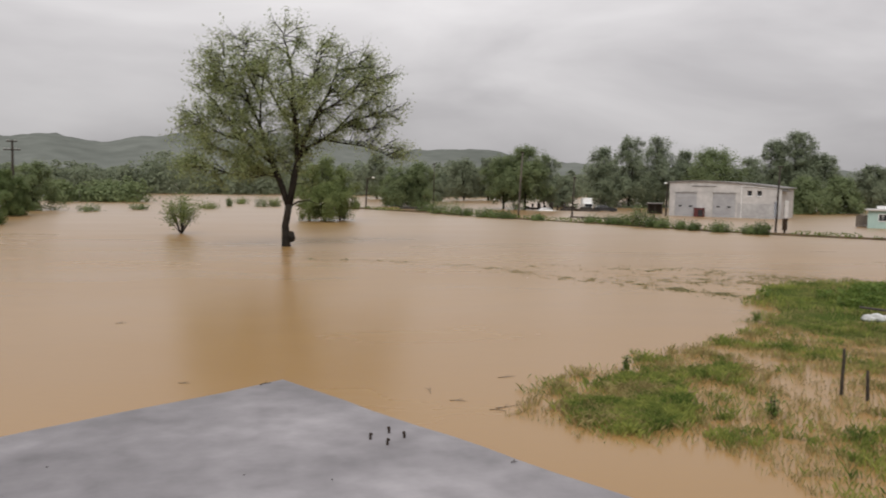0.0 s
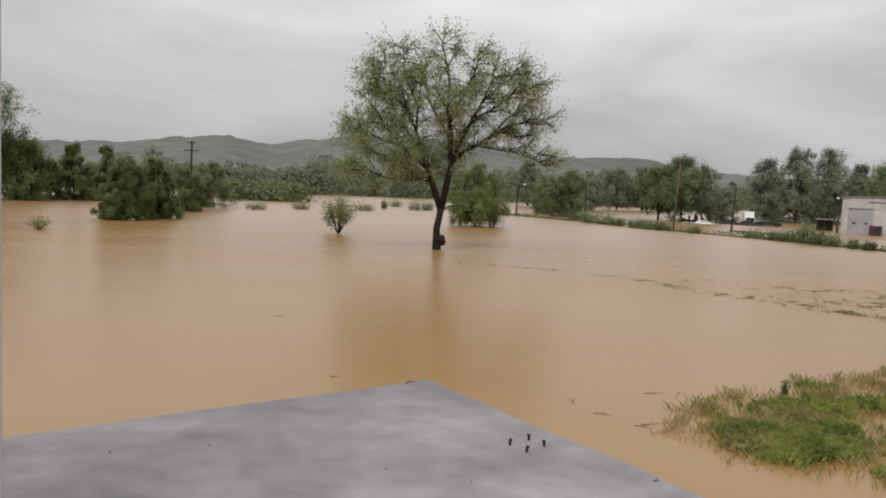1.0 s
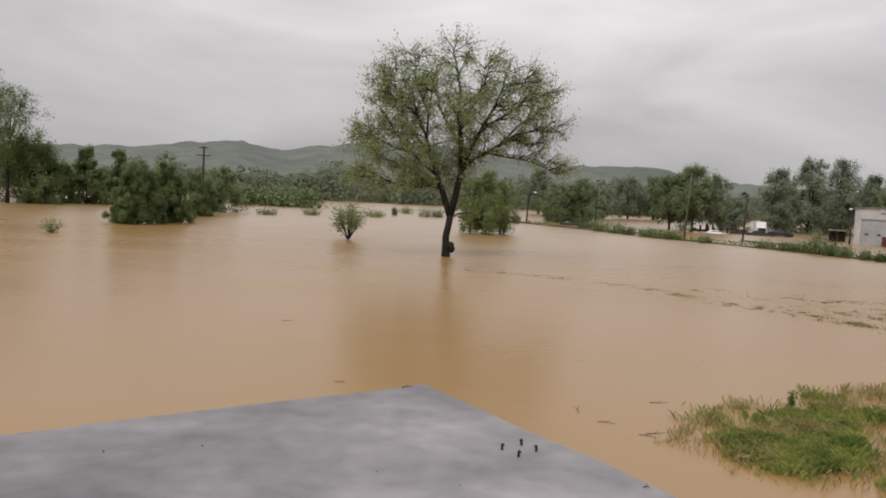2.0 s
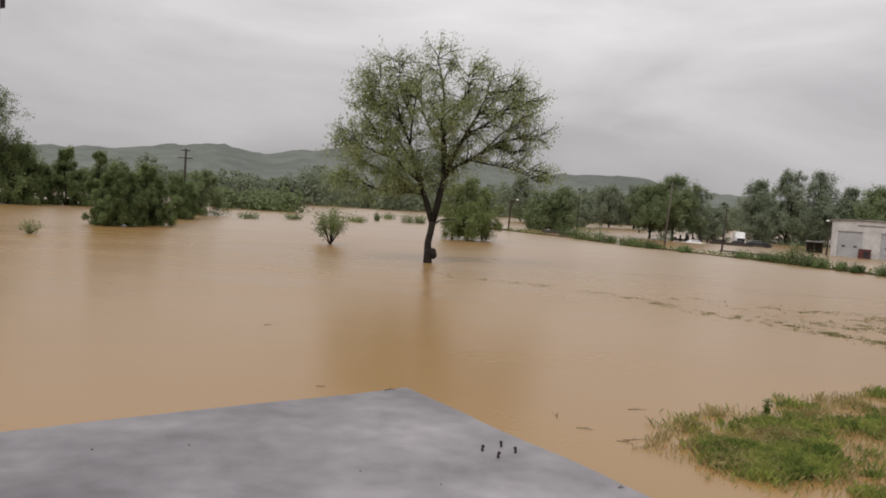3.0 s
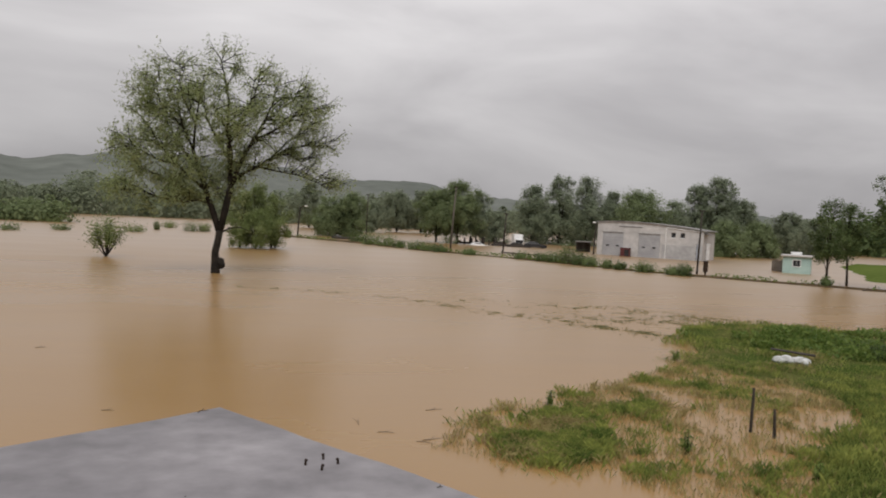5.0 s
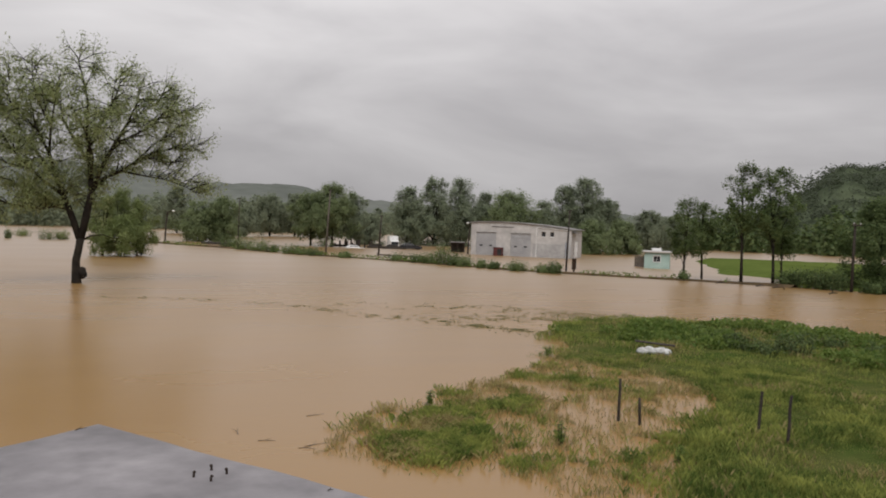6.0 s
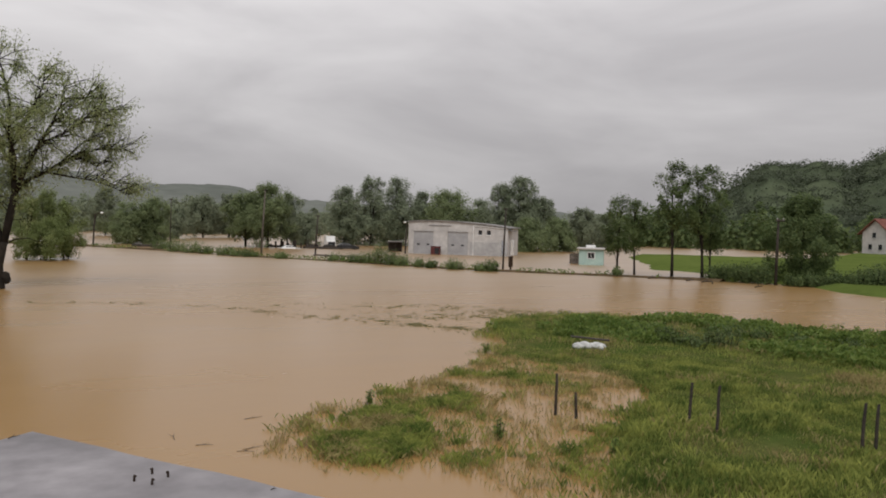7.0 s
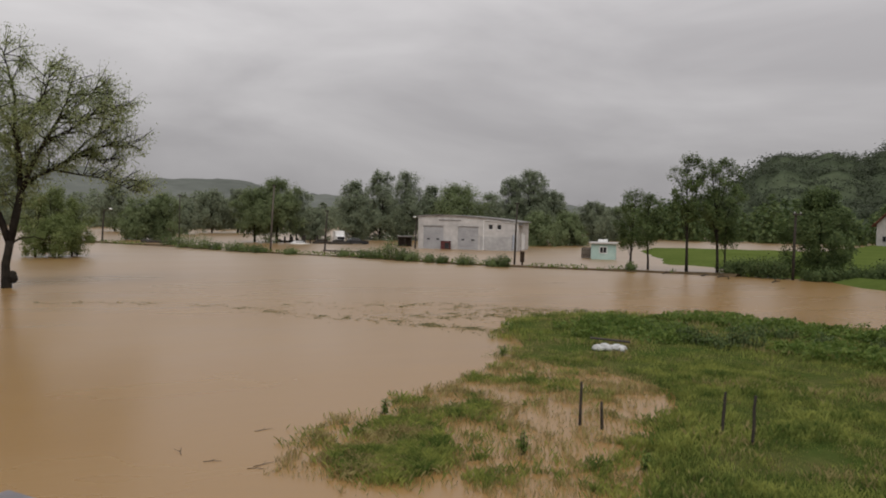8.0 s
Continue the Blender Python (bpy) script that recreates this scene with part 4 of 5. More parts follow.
    blades("drowned_stalks", x[t], y[t], np.zeros(t.sum()) - 0.05, 0.19 + 0.06 * ripple(x[t], y[t], 3.0, 3), 0.007, GRASS_DRY, "thin dry stalks standing in shallow flood water", rng, 0.3)
    # tufts along the drowned spit
    lower = [(0, 53), (6.6, 50.2), (11.1, 46.8), (14.6, 40.8), (16.2, 39.2), (17.6, 37.6), (19.2, 35.2), (20.6, 32.4)]
    upper = [(13, 47.5), (19.2, 45.6), (23, 43.6), (26.4, 40.6), (29, 38.4)]
    xs, ys = [], []
    for path, wide, amount in ((lower, 0.55, 26000), (upper, 1.1, 26000), ([(16, 42), (21, 39.6), (24.5, 37.6)], 1.2, 20000)):
        q = np.array(path, float)
        t = rng.uniform(0, len(q) - 1.001, amount) ** 1.0
        k = t.astype(int)
        p = q[k] + (q[k + 1] - q[k]) * (t - k)[:, None] + rng.normal(size=(amount, 2)) * wide
        v = 0.6 * ripple(p[:, 0], p[:, 1], 2.2, 3) + 0.8 * ripple(p[:, 0], p[:, 1], 7.3, 3) + 0.35 * rng.normal(size=amount)
        p = p[v > 0.95 - 0.9 * t / len(q)]
        xs.append(p[:, 0])
        ys.append(p[:, 1])
    x, y = np.concatenate(xs), np.concatenate(ys)
    blades("spit_tufts", x, y, np.zeros(len(x)) - 0.04, 0.075, 0.014, SPIT, "drowned tufts and flotsam along the spit", rng, 1.2, "tufts")

bank_grass()


# ---------- fence stakes in the grass ----------
def stake(x, y, h, lean, seed):
    rng = random.Random(seed)
    pts = [(lean * t * t + rng.uniform(-0.012, 0.012), rng.uniform(-0.012, 0.012), -0.3 + (h + 0.42) * t) for t in (0, 0.3, 0.55, 0.8, 1.0)]
    solo("fence_stake", tube(pts, [0.044, 0.042, 0.04, 0.038, 0.032], 7), WOOD_DARK, "thin crooked dark wooden fence stake", "stake", "", "fence stakes on the bank", pose(x, y, 0), True)


for i, (x, y, h, lean) in enumerate([(13.11, 17.31, 1.02, 0.02), (13.38, 16.75, 0.6, -0.03), (15.28, 14.55, 1.12, 0.08), (15.34, 13.68, 1.2, 0.06), (16.95, 10.92, 1.2, 0.08), (17.25, 10.78, 1.18, 0.05)]):
    stake(x, y, h, lean, i)


# ---------- flooded depot ----------
def depot():
    a, b = Vector((62.85, 127.35, 0)), Vector((75.75, 115.25, 0))
    ang = math.degrees(math.atan2(b.y - a.y, b.x - a.x))
    top = thing("depot_building", pose(a.x, a.y, 0, 0, 0, ang), "pale flooded garage depot with two grey doors and curved roof", "building")
    L, D = (b - a).length, 11.0
    prof = [(0.0, 5.55), (0.1, 5.72), (0.22, 5.80), (0.34, 5.80), (0.46, 5.72), (0.58, 5.58), (0.70, 5.42), (0.85, 5.14), (1.0, 4.8)]

    def roof_z(x):
        for (p, zp), (q, zq) in zip(prof, prof[1:]):
            if p * L <= x <= q * L + 1e-6:
                return zp + (zq - zp) * (x / L - p) / (q - p)
        return prof[-1][1]

    # front wall in columns, with the openings left free
    holes = [(0.95, 4.55, -1.0, 4.0), (7.15, 10.75, -1.0, 4.0), (12.55, 13.25, 3.55, 4.45), (14.05, 14.75, 3.55, 4.45)]
    xs = sorted({0.0, L} | {p * L for p, _ in prof} | {h[0] for h in holes} | {h[1] for h in holes})
    bm = bmesh.new()
    for x0, x1 in zip(xs, xs[1:]):
        zs = [-1.2]
        for h in holes:
            if h[0] <= x0 + 1e-6 and x1 <= h[1] + 1e-6:
                zs += [h[2], h[3]] if h[2] > -0.9 else [h[3]]
                if h[2] <= -0.9:
                    zs = [h[3]]
        spans = [(zs[0], None)] if len(zs) == 1 else [(zs[0], zs[1]), (zs[2], None)]
        for z0, z1 in spans:
            t0, t1 = (z1, z1) if z1 else (roof_z(x0), roof_z(x1))
            vs = [bm.verts.new(c) for c in ((x0, 0, z0), (x1, 0, z0), (x1, 0, t1), (x0, 0, t0), (x0, 0.3, z0), (x1, 0.3, z0), (x1, 0.3, t1), (x0, 0.3, t0))]
            for f in ((0, 1, 2, 3), (5, 4, 7, 6), (1, 5, 6, 2), (4, 0, 3, 7), (3, 2, 6, 7), (4, 5, 1, 0)):
                bm.faces.new([vs[k] for k in f])
    bmesh.ops.remove_doubles(bm, verts=list(bm.verts), dist=0.001)
    part("front_wall", bm, PLASTER, top)
    part("side_wall", box(0, 0.3, 0.3, D, -1.2, 5.5), PLASTER, top)
    part("side_wall", box(L - 0.3, L, 0.3, D, -1.2, 4.75), PLASTER, top)
    part("rear_wall", box(0.3, L - 0.3, D - 0.3, D, -1.2, 4.75), PLASTER, top)
    bm = bmesh.new()
    for lo, hi in ((0.0, 0.16),):
        ring = []
        for p, z in prof:
            x = -0.25 + p * (L + 0.7)
            ring.append([bm.verts.new((x, y, z + h)) for y, h in ((-0.25, lo + 0.004), (-0.25, hi), (D + 0.2, hi), (D + 0.2, lo + 0.004))])
        for q, w in zip(ring, ring[1:]):
            for k in range(4):
                bm.faces.new((q[k], q[(k + 1) % 4], w[(k + 1) % 4], w[k]))
        bm.faces.new(ring[0])
        bm.faces.new(ring[-1][::-1])
    bmesh.ops.recalc_face_normals(bm, faces=list(bm.faces))
    part("roof", bm, ROOF_GREY, top, "thin grey curved roof edge")
    part("lower_band", box(11.1, L - 0.02, -0.06, -0.004, -1.0, 2.35), PLASTER_GREY, top, "grey rendered lower wall")
    for x0, x1, _, z1 in holes[:2]:
        door = part("garage_door", box(x0, x1, 0.12, 0.18, -1.0, z1), DOOR_GREY, top, "grey sectional garage door")
        for k in range(1, 5):
            part("rib", box(x0 + 0.03, x1 - 0.03, 0.085, 0.116, z1 - 0.82 * k - 0.035, z1 - 0.82 * k + 0.035), DOOR_GREY, door)
        for u in (0.62, 2.36):
            part("window", box(x0 + u, x0 + u + 0.52, 0.09, 0.116, 1.52, 1.82, 0.01), GLASS, door, "small dark door window")
        part("frame", box(x0 - 0.09, x1 + 0.09, -0.05, -0.004, z1 + 0.004, z1 + 0.13), PLASTER_GREY, top)
    for x0, x1, z0, z1 in holes[2:]:
        win = part("window", box(x0 + 0.06, x1 - 0.06, 0.14, 0.17, z0 + 0.06, z1 - 0.06), GLASS, top, "small dark upstairs window")
        part("frame", box(x0, x1, 0.10, 0.138, z1 - 0.06, z1), WHITE, win)
        part("frame", box(x0, x1, 0.10, 0.138, z0, z0 + 0.06), WHITE, win)
        part("sill", box(x0 - 0.05, x1 + 0.05, -0.08, -0.004, z0 - 0.07, z0 - 0.005), WHITE, win)
    part("sign_bar", box(3.7, 7.7, -0.07, -0.004, 4.92, 5.12, 0.01), ROOF_GREY, top, "long dark unreadable lettering band")
    for x, z in ((11.7, 5.2), (L - 0.5, 4.6)):
        part("downpipe", tube([(x, -0.1, -0.6), (x, -0.1, z)], [0.06, 0.06], 8), WHITE, top)
    part("parapet_pipe", tube([(11.7, -0.1, 5.15), (L - 0.3, -0.1, 4.72)], [0.05, 0.05], 6), WHITE, top)
    part("canopy", box(L, L + 0.9, 0.6, 4.0, 4.35, 4.5, 0.02), ROOF_GREY, top)
    inv = top.matrix_basis
    red = inv @ Vector((4.35, -0.9, 0))
    cab = thing("red_container", Matrix.Translation(red) @ pose(0, 0, 0, 0, 0, ang), "dull red steel container standing at the garage door", "container")
    part("body", box(0, 1.6, 0, 0.8, -0.7, 1.35, 0.03), RED, cab)
    part("lid", box(-0.04, 1.64, -0.04, 0.84, 1.354, 1.43, 0.02), RED, cab)
    part("dark_panel", box(0.75, 1.5, -0.035, -0.004, 0.1, 1.15), CAR_DARK, cab, "dark front panel")
    for u, h, mat, label in ((17.1, 2.9, FLAG_BLUE, "pale blue banner on a thin pole in the flood"), (18.6, 3.1, WHITE, "white banner on a thin pole in the flood")):
        p = inv @ Vector((u, -2.6, 0))
        flag = thing("banner", Matrix.Translation(p) @ pose(0, 0, 0, 0, 0, ang), label, "banner")
        part("pole", tube([(0, 0, -1), (0.06, 0, h)], [0.03, 0.025], 6), STEEL, flag)
        bm = bmesh.new()
        rows = [[bm.verts.new((0.07 + 0.55 * s, 0.05 * math.sin(4 * s + 3 * t), 0.4 + (h - 0.5) * t)) for s in (0, 0.33, 0.66, 1)] for t in (0, 0.25, 0.5, 0.75, 1)]
        for q, w in zip(rows, rows[1:]):
            for k in range(3):
                bm.faces.new((q[k], q[k + 1], w[k + 1], w[k]))
        bmesh.ops.solidify(bm, geom=list(bm.faces), thickness=0.012)
        part("cloth", bm, mat, flag)


depot()


def shed():
    ax, ay = polar(38.35, 116)
    top = thing("shed", pose(ax, ay, 0, 0, 0, -42), "small mint-green flat-roofed shed half under water", "shed")
    part("front_wall", box(0, 3.4, 0, 0.2, -1.0, 2.2), MINT, top)
    part("side_wall", box(0, 0.2, 0.204, 3.0, -1.0, 2.2), PLASTER_GREY, top, "grey side wall")
    part("side_wall", box(3.2, 3.4, 0.204, 3.0, -1.0, 2.2), MINT, top)
    part("rear_wall", box(0.204, 3.196, 2.8, 3.0, -1.0, 2.2), MINT, top)
    part("roof", box(-0.3, 3.7, -0.35, 3.2, 2.204, 2.42, 0.03), PLASTER, top, "white flat roof slab")
    part("roof_box", box(0.9, 2.2, 0.8, 2.0, 2.424, 2.8, 0.03), WHITE, top)
    win = part("window", box(1.25, 2.15, -0.03, -0.004, 0.95, 1.75), GLASS, top, "dark window")
    for x0, x1, z0, z1 in ((1.17, 2.23, 1.75, 1.84), (1.17, 2.23, 0.86, 0.95), (1.17, 1.25, 0.95, 1.75), (2.15, 2.23, 0.95, 1.75), (1.68, 1.72, 0.95, 1.75)):
        part("frame", box(x0, x1, -0.05, -0.032, z0, z1), WHITE, win)
    lean = thing("lean_to", pose(*polar(37.7, 119), 0, 0, 0, -42), "weathered grey plank lean-to beside the shed", "lean-to")
    for k in range(6):
        part("plank", box(k * 0.27, k * 0.27 + 0.25, 0, 0.05, -0.8, 1.5 + 0.05 * (k % 3)), WOOD_GREY, lean)


shed()


# ---------- poles and lamps ----------
def utility_pole(x, y, h, lean, label, arms=0, girth=0.13, lx=0.0, wood=WOOD_DARK):
    top = thing("utility_pole", pose(x, y, 0), label, "pole", "utility poles")
    part("post", tube([(0, 0, -1.2), (lean * 0.5, lx * 0.5, h * 0.5), (lean, lx, h)], [girth * 1.15, girth, girth * 0.75], 9), wood, top, smooth=True)
    for k in range(arms):
        z = h - 0.2 - 1.1 * k
        arm = part("crossarm", box(lean - 1.05 + 0.4 * (k == 0), lean + 1.05 - 0.4 * (k == 0), lx - 0.28, lx - 0.14, z - 0.07, z + 0.07, 0.015), WOOD_DARK, top)
        for s in (-0.9, -0.45, 0.45, 0.9):
            if k == 0 and abs(s) > 0.6:
                continue
            part("insulator", tube([(lean + s, lx - 0.21, z + 0.07), (lean + s, lx - 0.21, z + 0.16), (lean + s, lx - 0.21, z + 0.26)], [0.03, 0.07, 0.05], 7), PLASTER_GREY, arm)
    if not arms:
        part("cap", box(lean - 0.3, lean + 0.3, lx - 0.1, lx + 0.1, h - 0.02, h + 0.14, 0.02), WOOD_DARK, top)
    return top


utility_pole(-35.9, 115.8, 9.8, 0.1, "dark wooden utility pole with two crossarms in the flood", 2, 0.17)
utility_pole(33.1, 115.5, 9.5, 0.5, "tall grey wooden pole on the flooded embankment", 0, 0.13, 0.0, WOOD_GREY)
utility_pole(42.1, 117.5, 6.0, 0.35, "dark wooden pole beside the flooded road", 0, 0.13)
utility_pole(24.0, 136.1, 8.1, 0.1, "thin pole in the flood before the trees", 0, 0.09)
utility_pole(52.9, 81.4, 7.2, 0.25, "tall dark pole on the embankment by the depot", 0, 0.11)
utility_pole(67.3, 53.9, 6.6, 0.1, "dark wooden pole beside the low bushes", 1, 0.14)


def street_lamp(x, y, h, reach, label):
    top = thing("street_lamp", pose(x, y, 0), label, "lamp", "street lamps")
    part("post", tube([(0, 0, -1.0), (0.15, 0, h * 0.6), (0.35, 0, h)], [0.16, 0.14, 0.12], 8), WOOD_DARK, top)
    part("arm", tube([(0.35, 0, h - 0.15), (0.35 + reach * 0.6, 0, h + 0.15), (0.35 + reach, 0, h + 0.2)], [0.05, 0.05, 0.05], 6), STEEL, top)
    bm = bmesh.new()
    bmesh.ops.create_uvsphere(bm, u_segments=12, v_segments=8, radius=0.22)
    for v in bm.verts:
        v.co = Vector((v.co.x * 1.3 + 0.35 + reach, v.co.y, v.co.z * 0.6 + h + 0.15))
    part("lamp_head", bm, LAMP_WHITE, top, "pale lamp head", True)


street_lamp(13.7, 149.5, 5.6, 1.0, "old street lamp on a dark post in the flood")
street_lamp(61.7, 126.2, 5.3, -0.5, "street lamp on a dark post beside the depot")


def stump(x, y):
    top = thing("meter_box", pose(x, y, 0, 0, 0, 15), "dark metal box on a post beside the pole", "box")
    part("body", box(-0.22, 0.22, -0.18, 0.18, 0.3, 1.5, 0.03), STEEL, top)
    part("leg", box(-0.08, 0.08, -0.08, 0.08, -0.8, 0.296), STEEL, top)
    part("lid", box(-0.26, 0.26, -0.22, 0.22, 1.504, 1.58, 0.02), STEEL, top)


stump(53.5, 80.6)


# ---------- flooded yard beyond the embankment ----------
for i in range(9):
    x, y = polar(17.0 + 0.29 * i + 0.1 * math.sin(i * 2.1), 158 + 2 * math.sin(i))
    solo("yard_post", box(-0.16, 0.16, -0.14, 0.14, -1.0, 1.25 + 0.35 * math.sin(i * 1.7), 0.03), WOOD_DARK, "short dark post standing in the flooded yard", "post", "", "yard posts", pose(x, y, 0, 0, 2 * math.sin(i), 10 * i))


def car(name, x, y, turn, paint, label, sunk):
    top = thing(name, pose(x, y, -sunk, 0, 0, turn), label, "car")
    bm = bmesh.new()
    prof = [(-2.1, 0.35), (-2.15, 0.8), (-1.5, 0.98), (-0.75, 1.02), (-0.15, 1.46), (1.1, 1.48), (1.75, 1.05), (2.1, 0.95), (2.15, 0.4)]
    for w in (-0.85, 0.85):
        vs = [bm.verts.new((px, w * (0.82 if pz > 1.1 else 1.0), pz)) for px, pz in prof]
        bm.faces.new(vs if w > 0 else vs[::-1])
    bm.verts.ensure_lookup_table()
    n = len(prof)
    for k in range(n):
        bm.faces.new((bm.verts[k], bm.verts[(k + 1) % n], bm.verts[n + (k + 1) % n], bm.verts[n + k]))
    bmesh.ops.recalc_face_normals(bm, faces=list(bm.faces))
    part("body", bm, paint, top)
    for s in (-1, 1):
        part("side_window", box(-0.35, 1.2, s * 0.78 - 0.012, s * 0.78 + 0.012, 1.08, 1.36), GLASS, top)
    for wx in (-1.35, 1.35):
        for s in (-0.8, 0.8):
            part("wheel", tube([(wx, s - 0.1, 0.32), (wx, s + 0.1, 0.32)], [0.32, 0.32], 14), RUBBER, top)


x, y = polar(22.0, 157)
car("car", x, y, 165, CAR_DARK, "dark car standing deep in the flooded yard", 0.25)
x, y = polar(20.9, 160)
car("car", x, y, 170, CAR_DARK, "dark car standing deep in the flooded yard", 0.7)
x, y = polar(18.1, 154)
car("car", x, y, 175, WHITE, "white car with only its roof above the flood", 0.92)


# stands in for a small white gable; cab, windscreen and wheels are added
def truck():
    x, y = polar(20.75, 172)
    top = thing("truck", pose(x, y, -0.5, 0, 0, 78), "white truck standing in for a small gabled building in the flood", "truck")
    part("box_body", box(-0.9, 2.4, -0.95, 0.95, 0.2, 2.7, 0.05), WHITE, top)
    part("cab", box(-2.3, -0.95, -0.9, 0.9, -0.1, 1.75, 0.12), WHITE, top)
    part("windscreen", box(-2.33, -2.304, -0.75, 0.75, 0.9, 1.55), GLASS, top)
    for wx in (-1.6, 1.5):
        for s in (-0.85, 0.85):
            part("wheel", tube([(wx, s - 0.12, -0.2), (wx, s + 0.12, -0.2)], [0.42, 0.42], 14), RUBBER, top)



def shelter():
    x, y = polar(25.35, 150)
    top = thing("shelter", pose(x, y, 0, 0, 0, -28), "small dark open shelter on posts beside the depot", "shelter")
    part("roof", box(-1.4, 1.4, -0.9, 0.9, 1.75, 1.95, 0.04), ROOF_GREY, top)
    for px in (-1.2, 0.0, 1.2):
        part("post", box(px - 0.09, px + 0.09, -0.8, -0.62, -1.0, 1.746), WOOD_DARK, top)
    part("back_panel", box(-1.2, 1.2, 0.7, 0.78, -1.0, 1.746), WOOD_DARK, top)


def guard_rail():
    a, b = Vector((*polar(19.6, 117), 0)), Vector((*polar(22.9, 113), 0))
    ang = math.degrees(math.atan2(b.y - a.y, b.x - a.x))
    top = thing("guard_rail", pose(a.x, a.y, 0, 0, 0, ang), "low dark guard rail along the drowned road", "rail")
    n = (b - a).length
    part("beam", box(0, n, -0.05, 0.05, 0.28, 0.5, 0.02), WOOD_GREY, top)
    for k in range(5):
        part("post", box(n * k / 4.2 + 0.1, n * k / 4.2 + 0.24, 0.054, 0.17, -0.8, 0.55), WOOD_DARK, top)


def white_hut(az, d):
    x, y = polar(az, d)
    top = thing("hut", pose(x, y, 0, 0, 0, -az), "tiny white hut half under the far flood", "hut")
    part("wall", box(-1.0, 1.0, 0, 1.6, -0.8, 1.7, 0.03), WHITE, top)
    part("roof", box(-1.2, 1.2, -0.2, 1.8, 1.704, 1.9, 0.04), ROOF_GREY, top)


def timber_row(az0, d0, az1, d1, tall, seed):
    """A row of stacked dark beams lying half drowned along the yard."""
    a, b = Vector((*polar(az0, d0), 0)), Vector((*polar(az1, d1), 0))
    rng = random.Random(seed)
    ang = math.degrees(math.atan2(b.y - a.y, b.x - a.x))
    top = thing("timber_row", pose(a.x, a.y, 0, 0, 0, ang), "low row of dark wet timber half drowned in the yard", "timber", "timber in the yard")
    n, u = (b - a).length, 0.0
    while u < n:
        w = rng.uniform(0.9, 2.2)
        part("beam", box(u, u + w - 0.06, -0.3, 0.3, -0.8, tall * rng.uniform(0.45, 1.15), 0.04), WOOD_DARK, top)
        u += w


timber_row(16.4, 163, 18.2, 160, 0.55, 1)
timber_row(19.2, 158, 21.4, 157, 0.7, 2)
truck()
shelter()
guard_rail()
for az, d in ((37.3, 205), (-15.6, 215), (-13.4, 222)):
    white_hut(az, d)


def log(x, y, length, turn, r, label="dark wet log lying at the edge of the flood"):
    pts = [(-length / 2, 0, 0.05), (-length / 6, 0.06, 0.12), (length / 5, -0.05, 0.1), (length / 2, 0, 0.04)]
    solo("log", tube(pts, [r, r * 0.9, r * 0.8, r * 0.6], 8), WOOD_DARK, label, "log", "", "", pose(x, y, 0, 0, 0, turn), True)


log(*polar(8.9, 151), 7.0, -20, 0.35)
log(*polar(19.9, 157), 5.5, -15, 0.4)
log(*polar(20.8, 155.5), 4.5, -10, 0.35)


# ---------- white sacks on the bank ----------
def sacks():
    for i in range(5):
        bm = bmesh.new()
        bmesh.ops.create_icosphere(bm, subdivisions=3, radius=1.0)
        for v in bm.verts:
            q = v.co.copy()
            v.co = Vector((q.x * 0.19, q.y * 0.26, q.z * 0.15)) * (1 + 0.22 * noise.noise(q * 2.2 + Vector((i * 5.0, 0, 0))))
        solo("sack", bm, SACK, "full white plastic sack lying in the grass", "sack", "", "white sacks in the grass", pose(20.75 + 0.19 * i, 26.0 - 0.135 * i, 0.27 + 0.05 * (i % 2), 0, 0, 30 + 25 * i), True)
    solo("plank", box(-0.8, 0.8, -0.16, 0.16, -0.02, 0.03, 0.008), WOOD_DARK, "dark board lying behind the white sacks", "plank", "", "", pose(21.5, 26.2, 0.52, 0, 4, -36))


sacks()


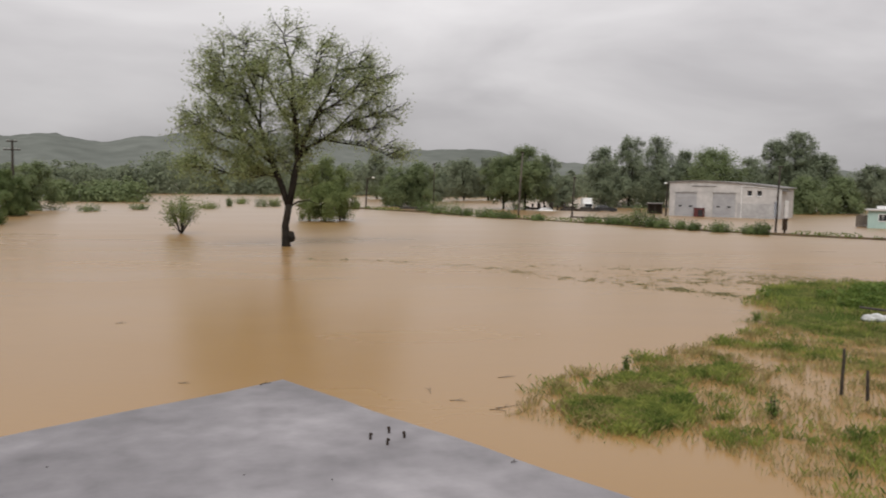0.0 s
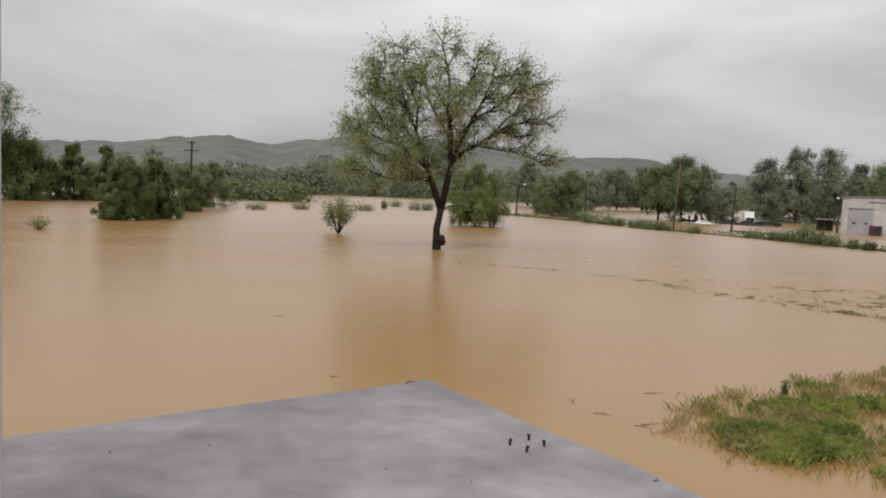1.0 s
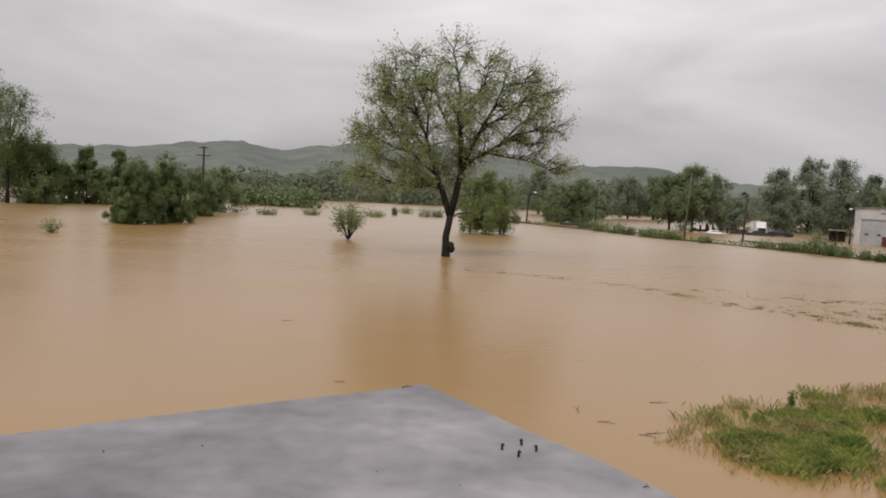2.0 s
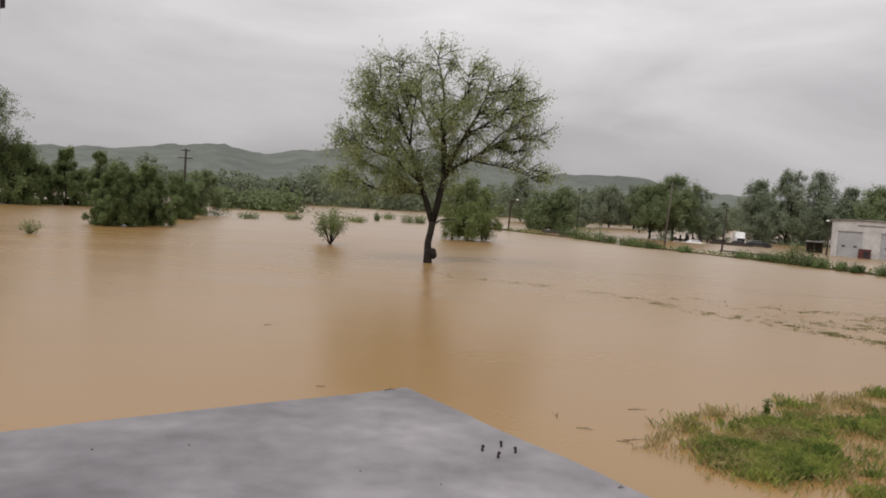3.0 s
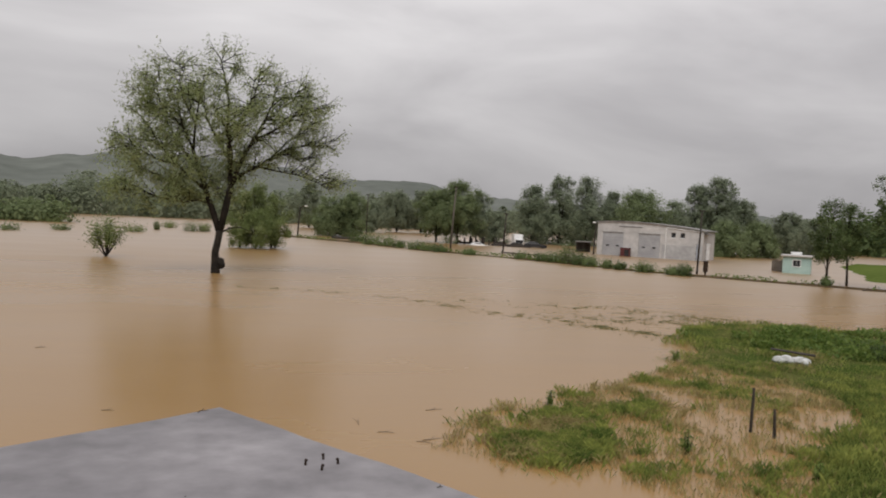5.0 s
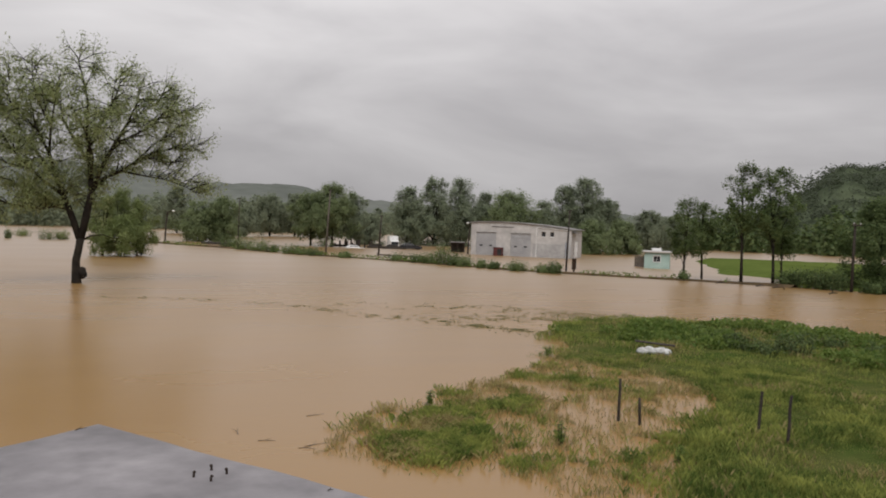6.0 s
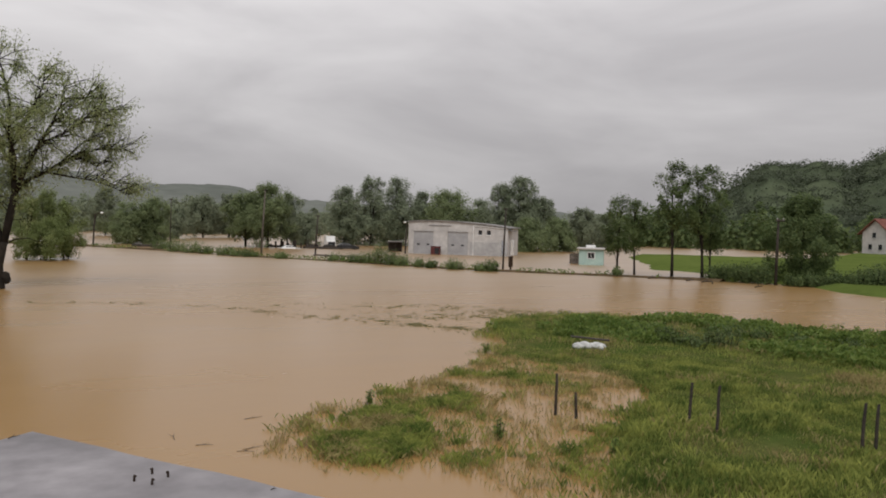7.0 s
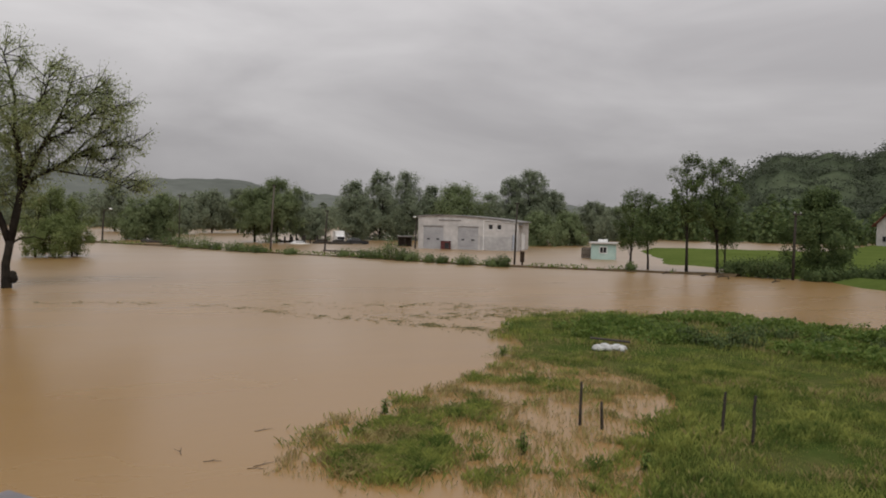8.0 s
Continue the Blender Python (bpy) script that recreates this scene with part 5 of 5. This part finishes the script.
# ---------- farmhouse below the hill ----------
def farmhouse():
    x, y = polar(56.95, 232)
    top = thing("farmhouse", pose(x, y, 0.5, 0, 0, -97), "white gabled farmhouse with a red tiled roof below the hill", "house")
    bm = bmesh.new()
    a = [bm.verts.new(p) for p in ((-4, 0, 0), (4, 0, 0), (4, 0, 5.6), (0, 0, 8.8), (-4, 0, 5.6))]
    b = [bm.verts.new((v.co.x, 11, v.co.z)) for v in a]
    bm.faces.new(a)
    bm.faces.new(b[::-1])
    for k in range(5):
        bm.faces.new((a[k], b[k], b[(k + 1) % 5], a[(k + 1) % 5]))
    bmesh.ops.recalc_face_normals(bm, faces=list(bm.faces))
    part("wall", bm, PLASTER, top)
    for s in (-1, 1):
        bm = bmesh.new()
        vs = [bm.verts.new((sx * s, yy, zz)) for zo in (0.03, 0.28) for sx, zz, yy in ((0, 8.8 + zo, -0.8), (4.9, 4.88 + zo, -0.8), (4.9, 4.88 + zo, 11.8), (0, 8.8 + zo, 11.8))]
        bmesh.ops.convex_hull(bm, input=vs)
        part("roof", bm, TILE_RED, top)
    for xx, zz in ((-1.6, 1.2), (1.4, 1.2), (-0.5, 4.2)):
        win = part("window", box(xx - 0.5, xx + 0.5, -0.05, -0.004, zz, zz + 1.3), GLASS, top)
        part("sill", box(xx - 0.6, xx + 0.6, -0.14, -0.055, zz - 0.12, zz), PLASTER_GREY, win)
    barn = thing("barn", pose(*polar(59.25, 222), 0.5, 0, 0, -50), "low brown-roofed barn beside the farmhouse", "barn")
    part("wall", box(-4, 5, 0, 6, 0, 2.6), WOOD_GREY, barn)
    bm = bmesh.new()
    vs = [bm.verts.new(p) for p in ((-4.5, -0.6, 2.5), (5.5, -0.6, 2.5), (5.5, 6.6, 2.5), (-4.5, 6.6, 2.5), (-4.5, 3, 4.4), (5.5, 3, 4.4))]
    bmesh.ops.convex_hull(bm, input=vs)
    part("roof", bm, TILE_RED, barn)


farmhouse()


# ---------- the doorway from which the flood is seen ----------
def doorway():
    top = thing("house_wall", pose(WALL[0], WALL[1], 0, 0, 0, 36.4), "rough white plaster wall end standing on the deck", "wall", kind="structure")
    part("wall_end", box(-3.0, 0, -0.22, 0, 3.25, EAVE[0][2] + 0.6, 0.006), PLASTER, top)
    a, b = Vector(EAVE[0]), Vector(EAVE[1])
    d = (b - a).normalized()
    o = Vector((-d.y, d.x, 0))
    o = -o if o.y > 0 else o
    bm = bmesh.new()
    vs = [bm.verts.new(a + d * s + o * w + Vector((0, 0, z))) for s in (-2.5, (b - a).length) for w in (0, 0.3) for z in (0, 0.22)]
    bmesh.ops.convex_hull(bm, input=vs)
    return tagged(new("eave", mesh_of("eave", bm, PLUM)), "dark plum roof eave above the wall end", "eave", "", "structure")


WALL, EAVE = (-1.834, 3.706), ((-1.853, 3.694, 5.665), (-1.732, 3.621, 5.665))

doorway()


# ---------- driftwood, twigs and pebbles ----------
def twig(x, y, z, length, turn, label, name="twig", thick=0.007):
    rng = random.Random(int(x * 100 + y))
    pts = [(-length / 2, 0, 0.0), (-length * 0.1, length * rng.uniform(-0.1, 0.1), thick * 1.5), (length / 2, 0, thick)]
    bm = tube(pts, [thick, thick * 0.9, thick * 0.4], 6)
    tube([pts[1], (length * 0.2, length * 0.25, thick * 5)], [thick * 0.7, thick * 0.3], 5, bm)
    solo(name, bm, WOOD_DARK, label, "twig", "", "", pose(x, y, z, 0, 0, turn))


for x, y, length, turn in ((-5.67, 29.35, 0.35, 20), (3.37, 19.07, 0.6, 80), (5.54, 20.12, 0.5, 10), (3.84, 18.03, 0.4, -20), (-2.48, 20.51, 0.3, -15), (4.8, 17.41, 0.55, 15), (4.55, 17.15, 0.4, -30), (17.12, 27.13, 0.6, 60), (8.9, 20.5, 0.5, 85)):
    twig(x, y, 0.004, length, turn, "thin dark driftwood twig floating on the flood", "driftwood")
for x, y, length, turn in ((-0.14, 7.14, 0.10, 25), (1.42, 4.98, 0.04, 0)):
    twig(x, y, 3.258, length, turn, "small dark twig lying on the concrete deck", "twig", 0.004)


def pebble(x, y, r, seed):
    bm = bmesh.new()
    bmesh.ops.create_icosphere(bm, subdivisions=2, radius=r)
    for v in bm.verts:
        v.co = v.co * (1 + 0.4 * noise.noise(v.co / r + Vector((seed, 0, 0))))
        v.co.z *= 0.6
    solo("pebble", bm, WOOD_DARK, "small dark crumb lying on the concrete deck", "pebble", "", "crumbs on the deck", pose(x, y, 3.26), True)


for i, (x, y, r) in enumerate(((-1.35, 5.3, 0.006), (-0.2, 5.0, 0.005), (0.3, 4.85, 0.005), (-1.9, 5.1, 0.007))):
    pebble(x, y, r, i)


# ---------- drowned branches by the roadside trees, weeds in the shallows ----------
for az, d, length, turn in ((45.9, 87, 1.4, 10), (47.0, 85.5, 1.1, -25), (47.4, 84, 0.9, 40), (50.3, 81.5, 1.2, 5), (43.4, 88, 1.0, -15)):
    x, y = polar(az, d)
    twig(x, y, 0.02, length, turn, "dark drowned branch caught at the flood's edge", "drowned_branch", 0.07)
for i, (x, y, h, r) in enumerate(((10.26, 15.71, 0.62, 0.13), (8.94, 20.41, 0.42, 0.06), (17.0, 27.2, 0.5, 0.2), (12.0, 13.6, 0.4, 0.12))):
    shrub("weed_plant", x, y, h, r, WEED, "dark upright weed standing in shallow flood water", 160, 0.09, 240 + i, "weeds in the shallows", 0.1, 6, 0.3)

# dark rank weeds on the crest of the bank
for i, (x, y, h, r) in enumerate([(26.9, 29.6, 0.45, 0.5), (26.7, 28.2, 0.6, 0.6), (26.0, 26.5, 0.75, 0.6), (26.1, 25.6, 0.7, 0.7), (25.8, 24.4, 0.6, 0.6), (27.6, 25.2, 0.8, 0.65), (27.4, 24.2, 0.75, 0.7), (30.3, 26.4, 0.6, 0.7), (30.8, 25.4, 0.55, 0.6), (31.0, 23.4, 0.5, 0.6), (27.1, 31.9, 0.4, 0.6), (31.9, 21.4, 0.5, 0.6)]):
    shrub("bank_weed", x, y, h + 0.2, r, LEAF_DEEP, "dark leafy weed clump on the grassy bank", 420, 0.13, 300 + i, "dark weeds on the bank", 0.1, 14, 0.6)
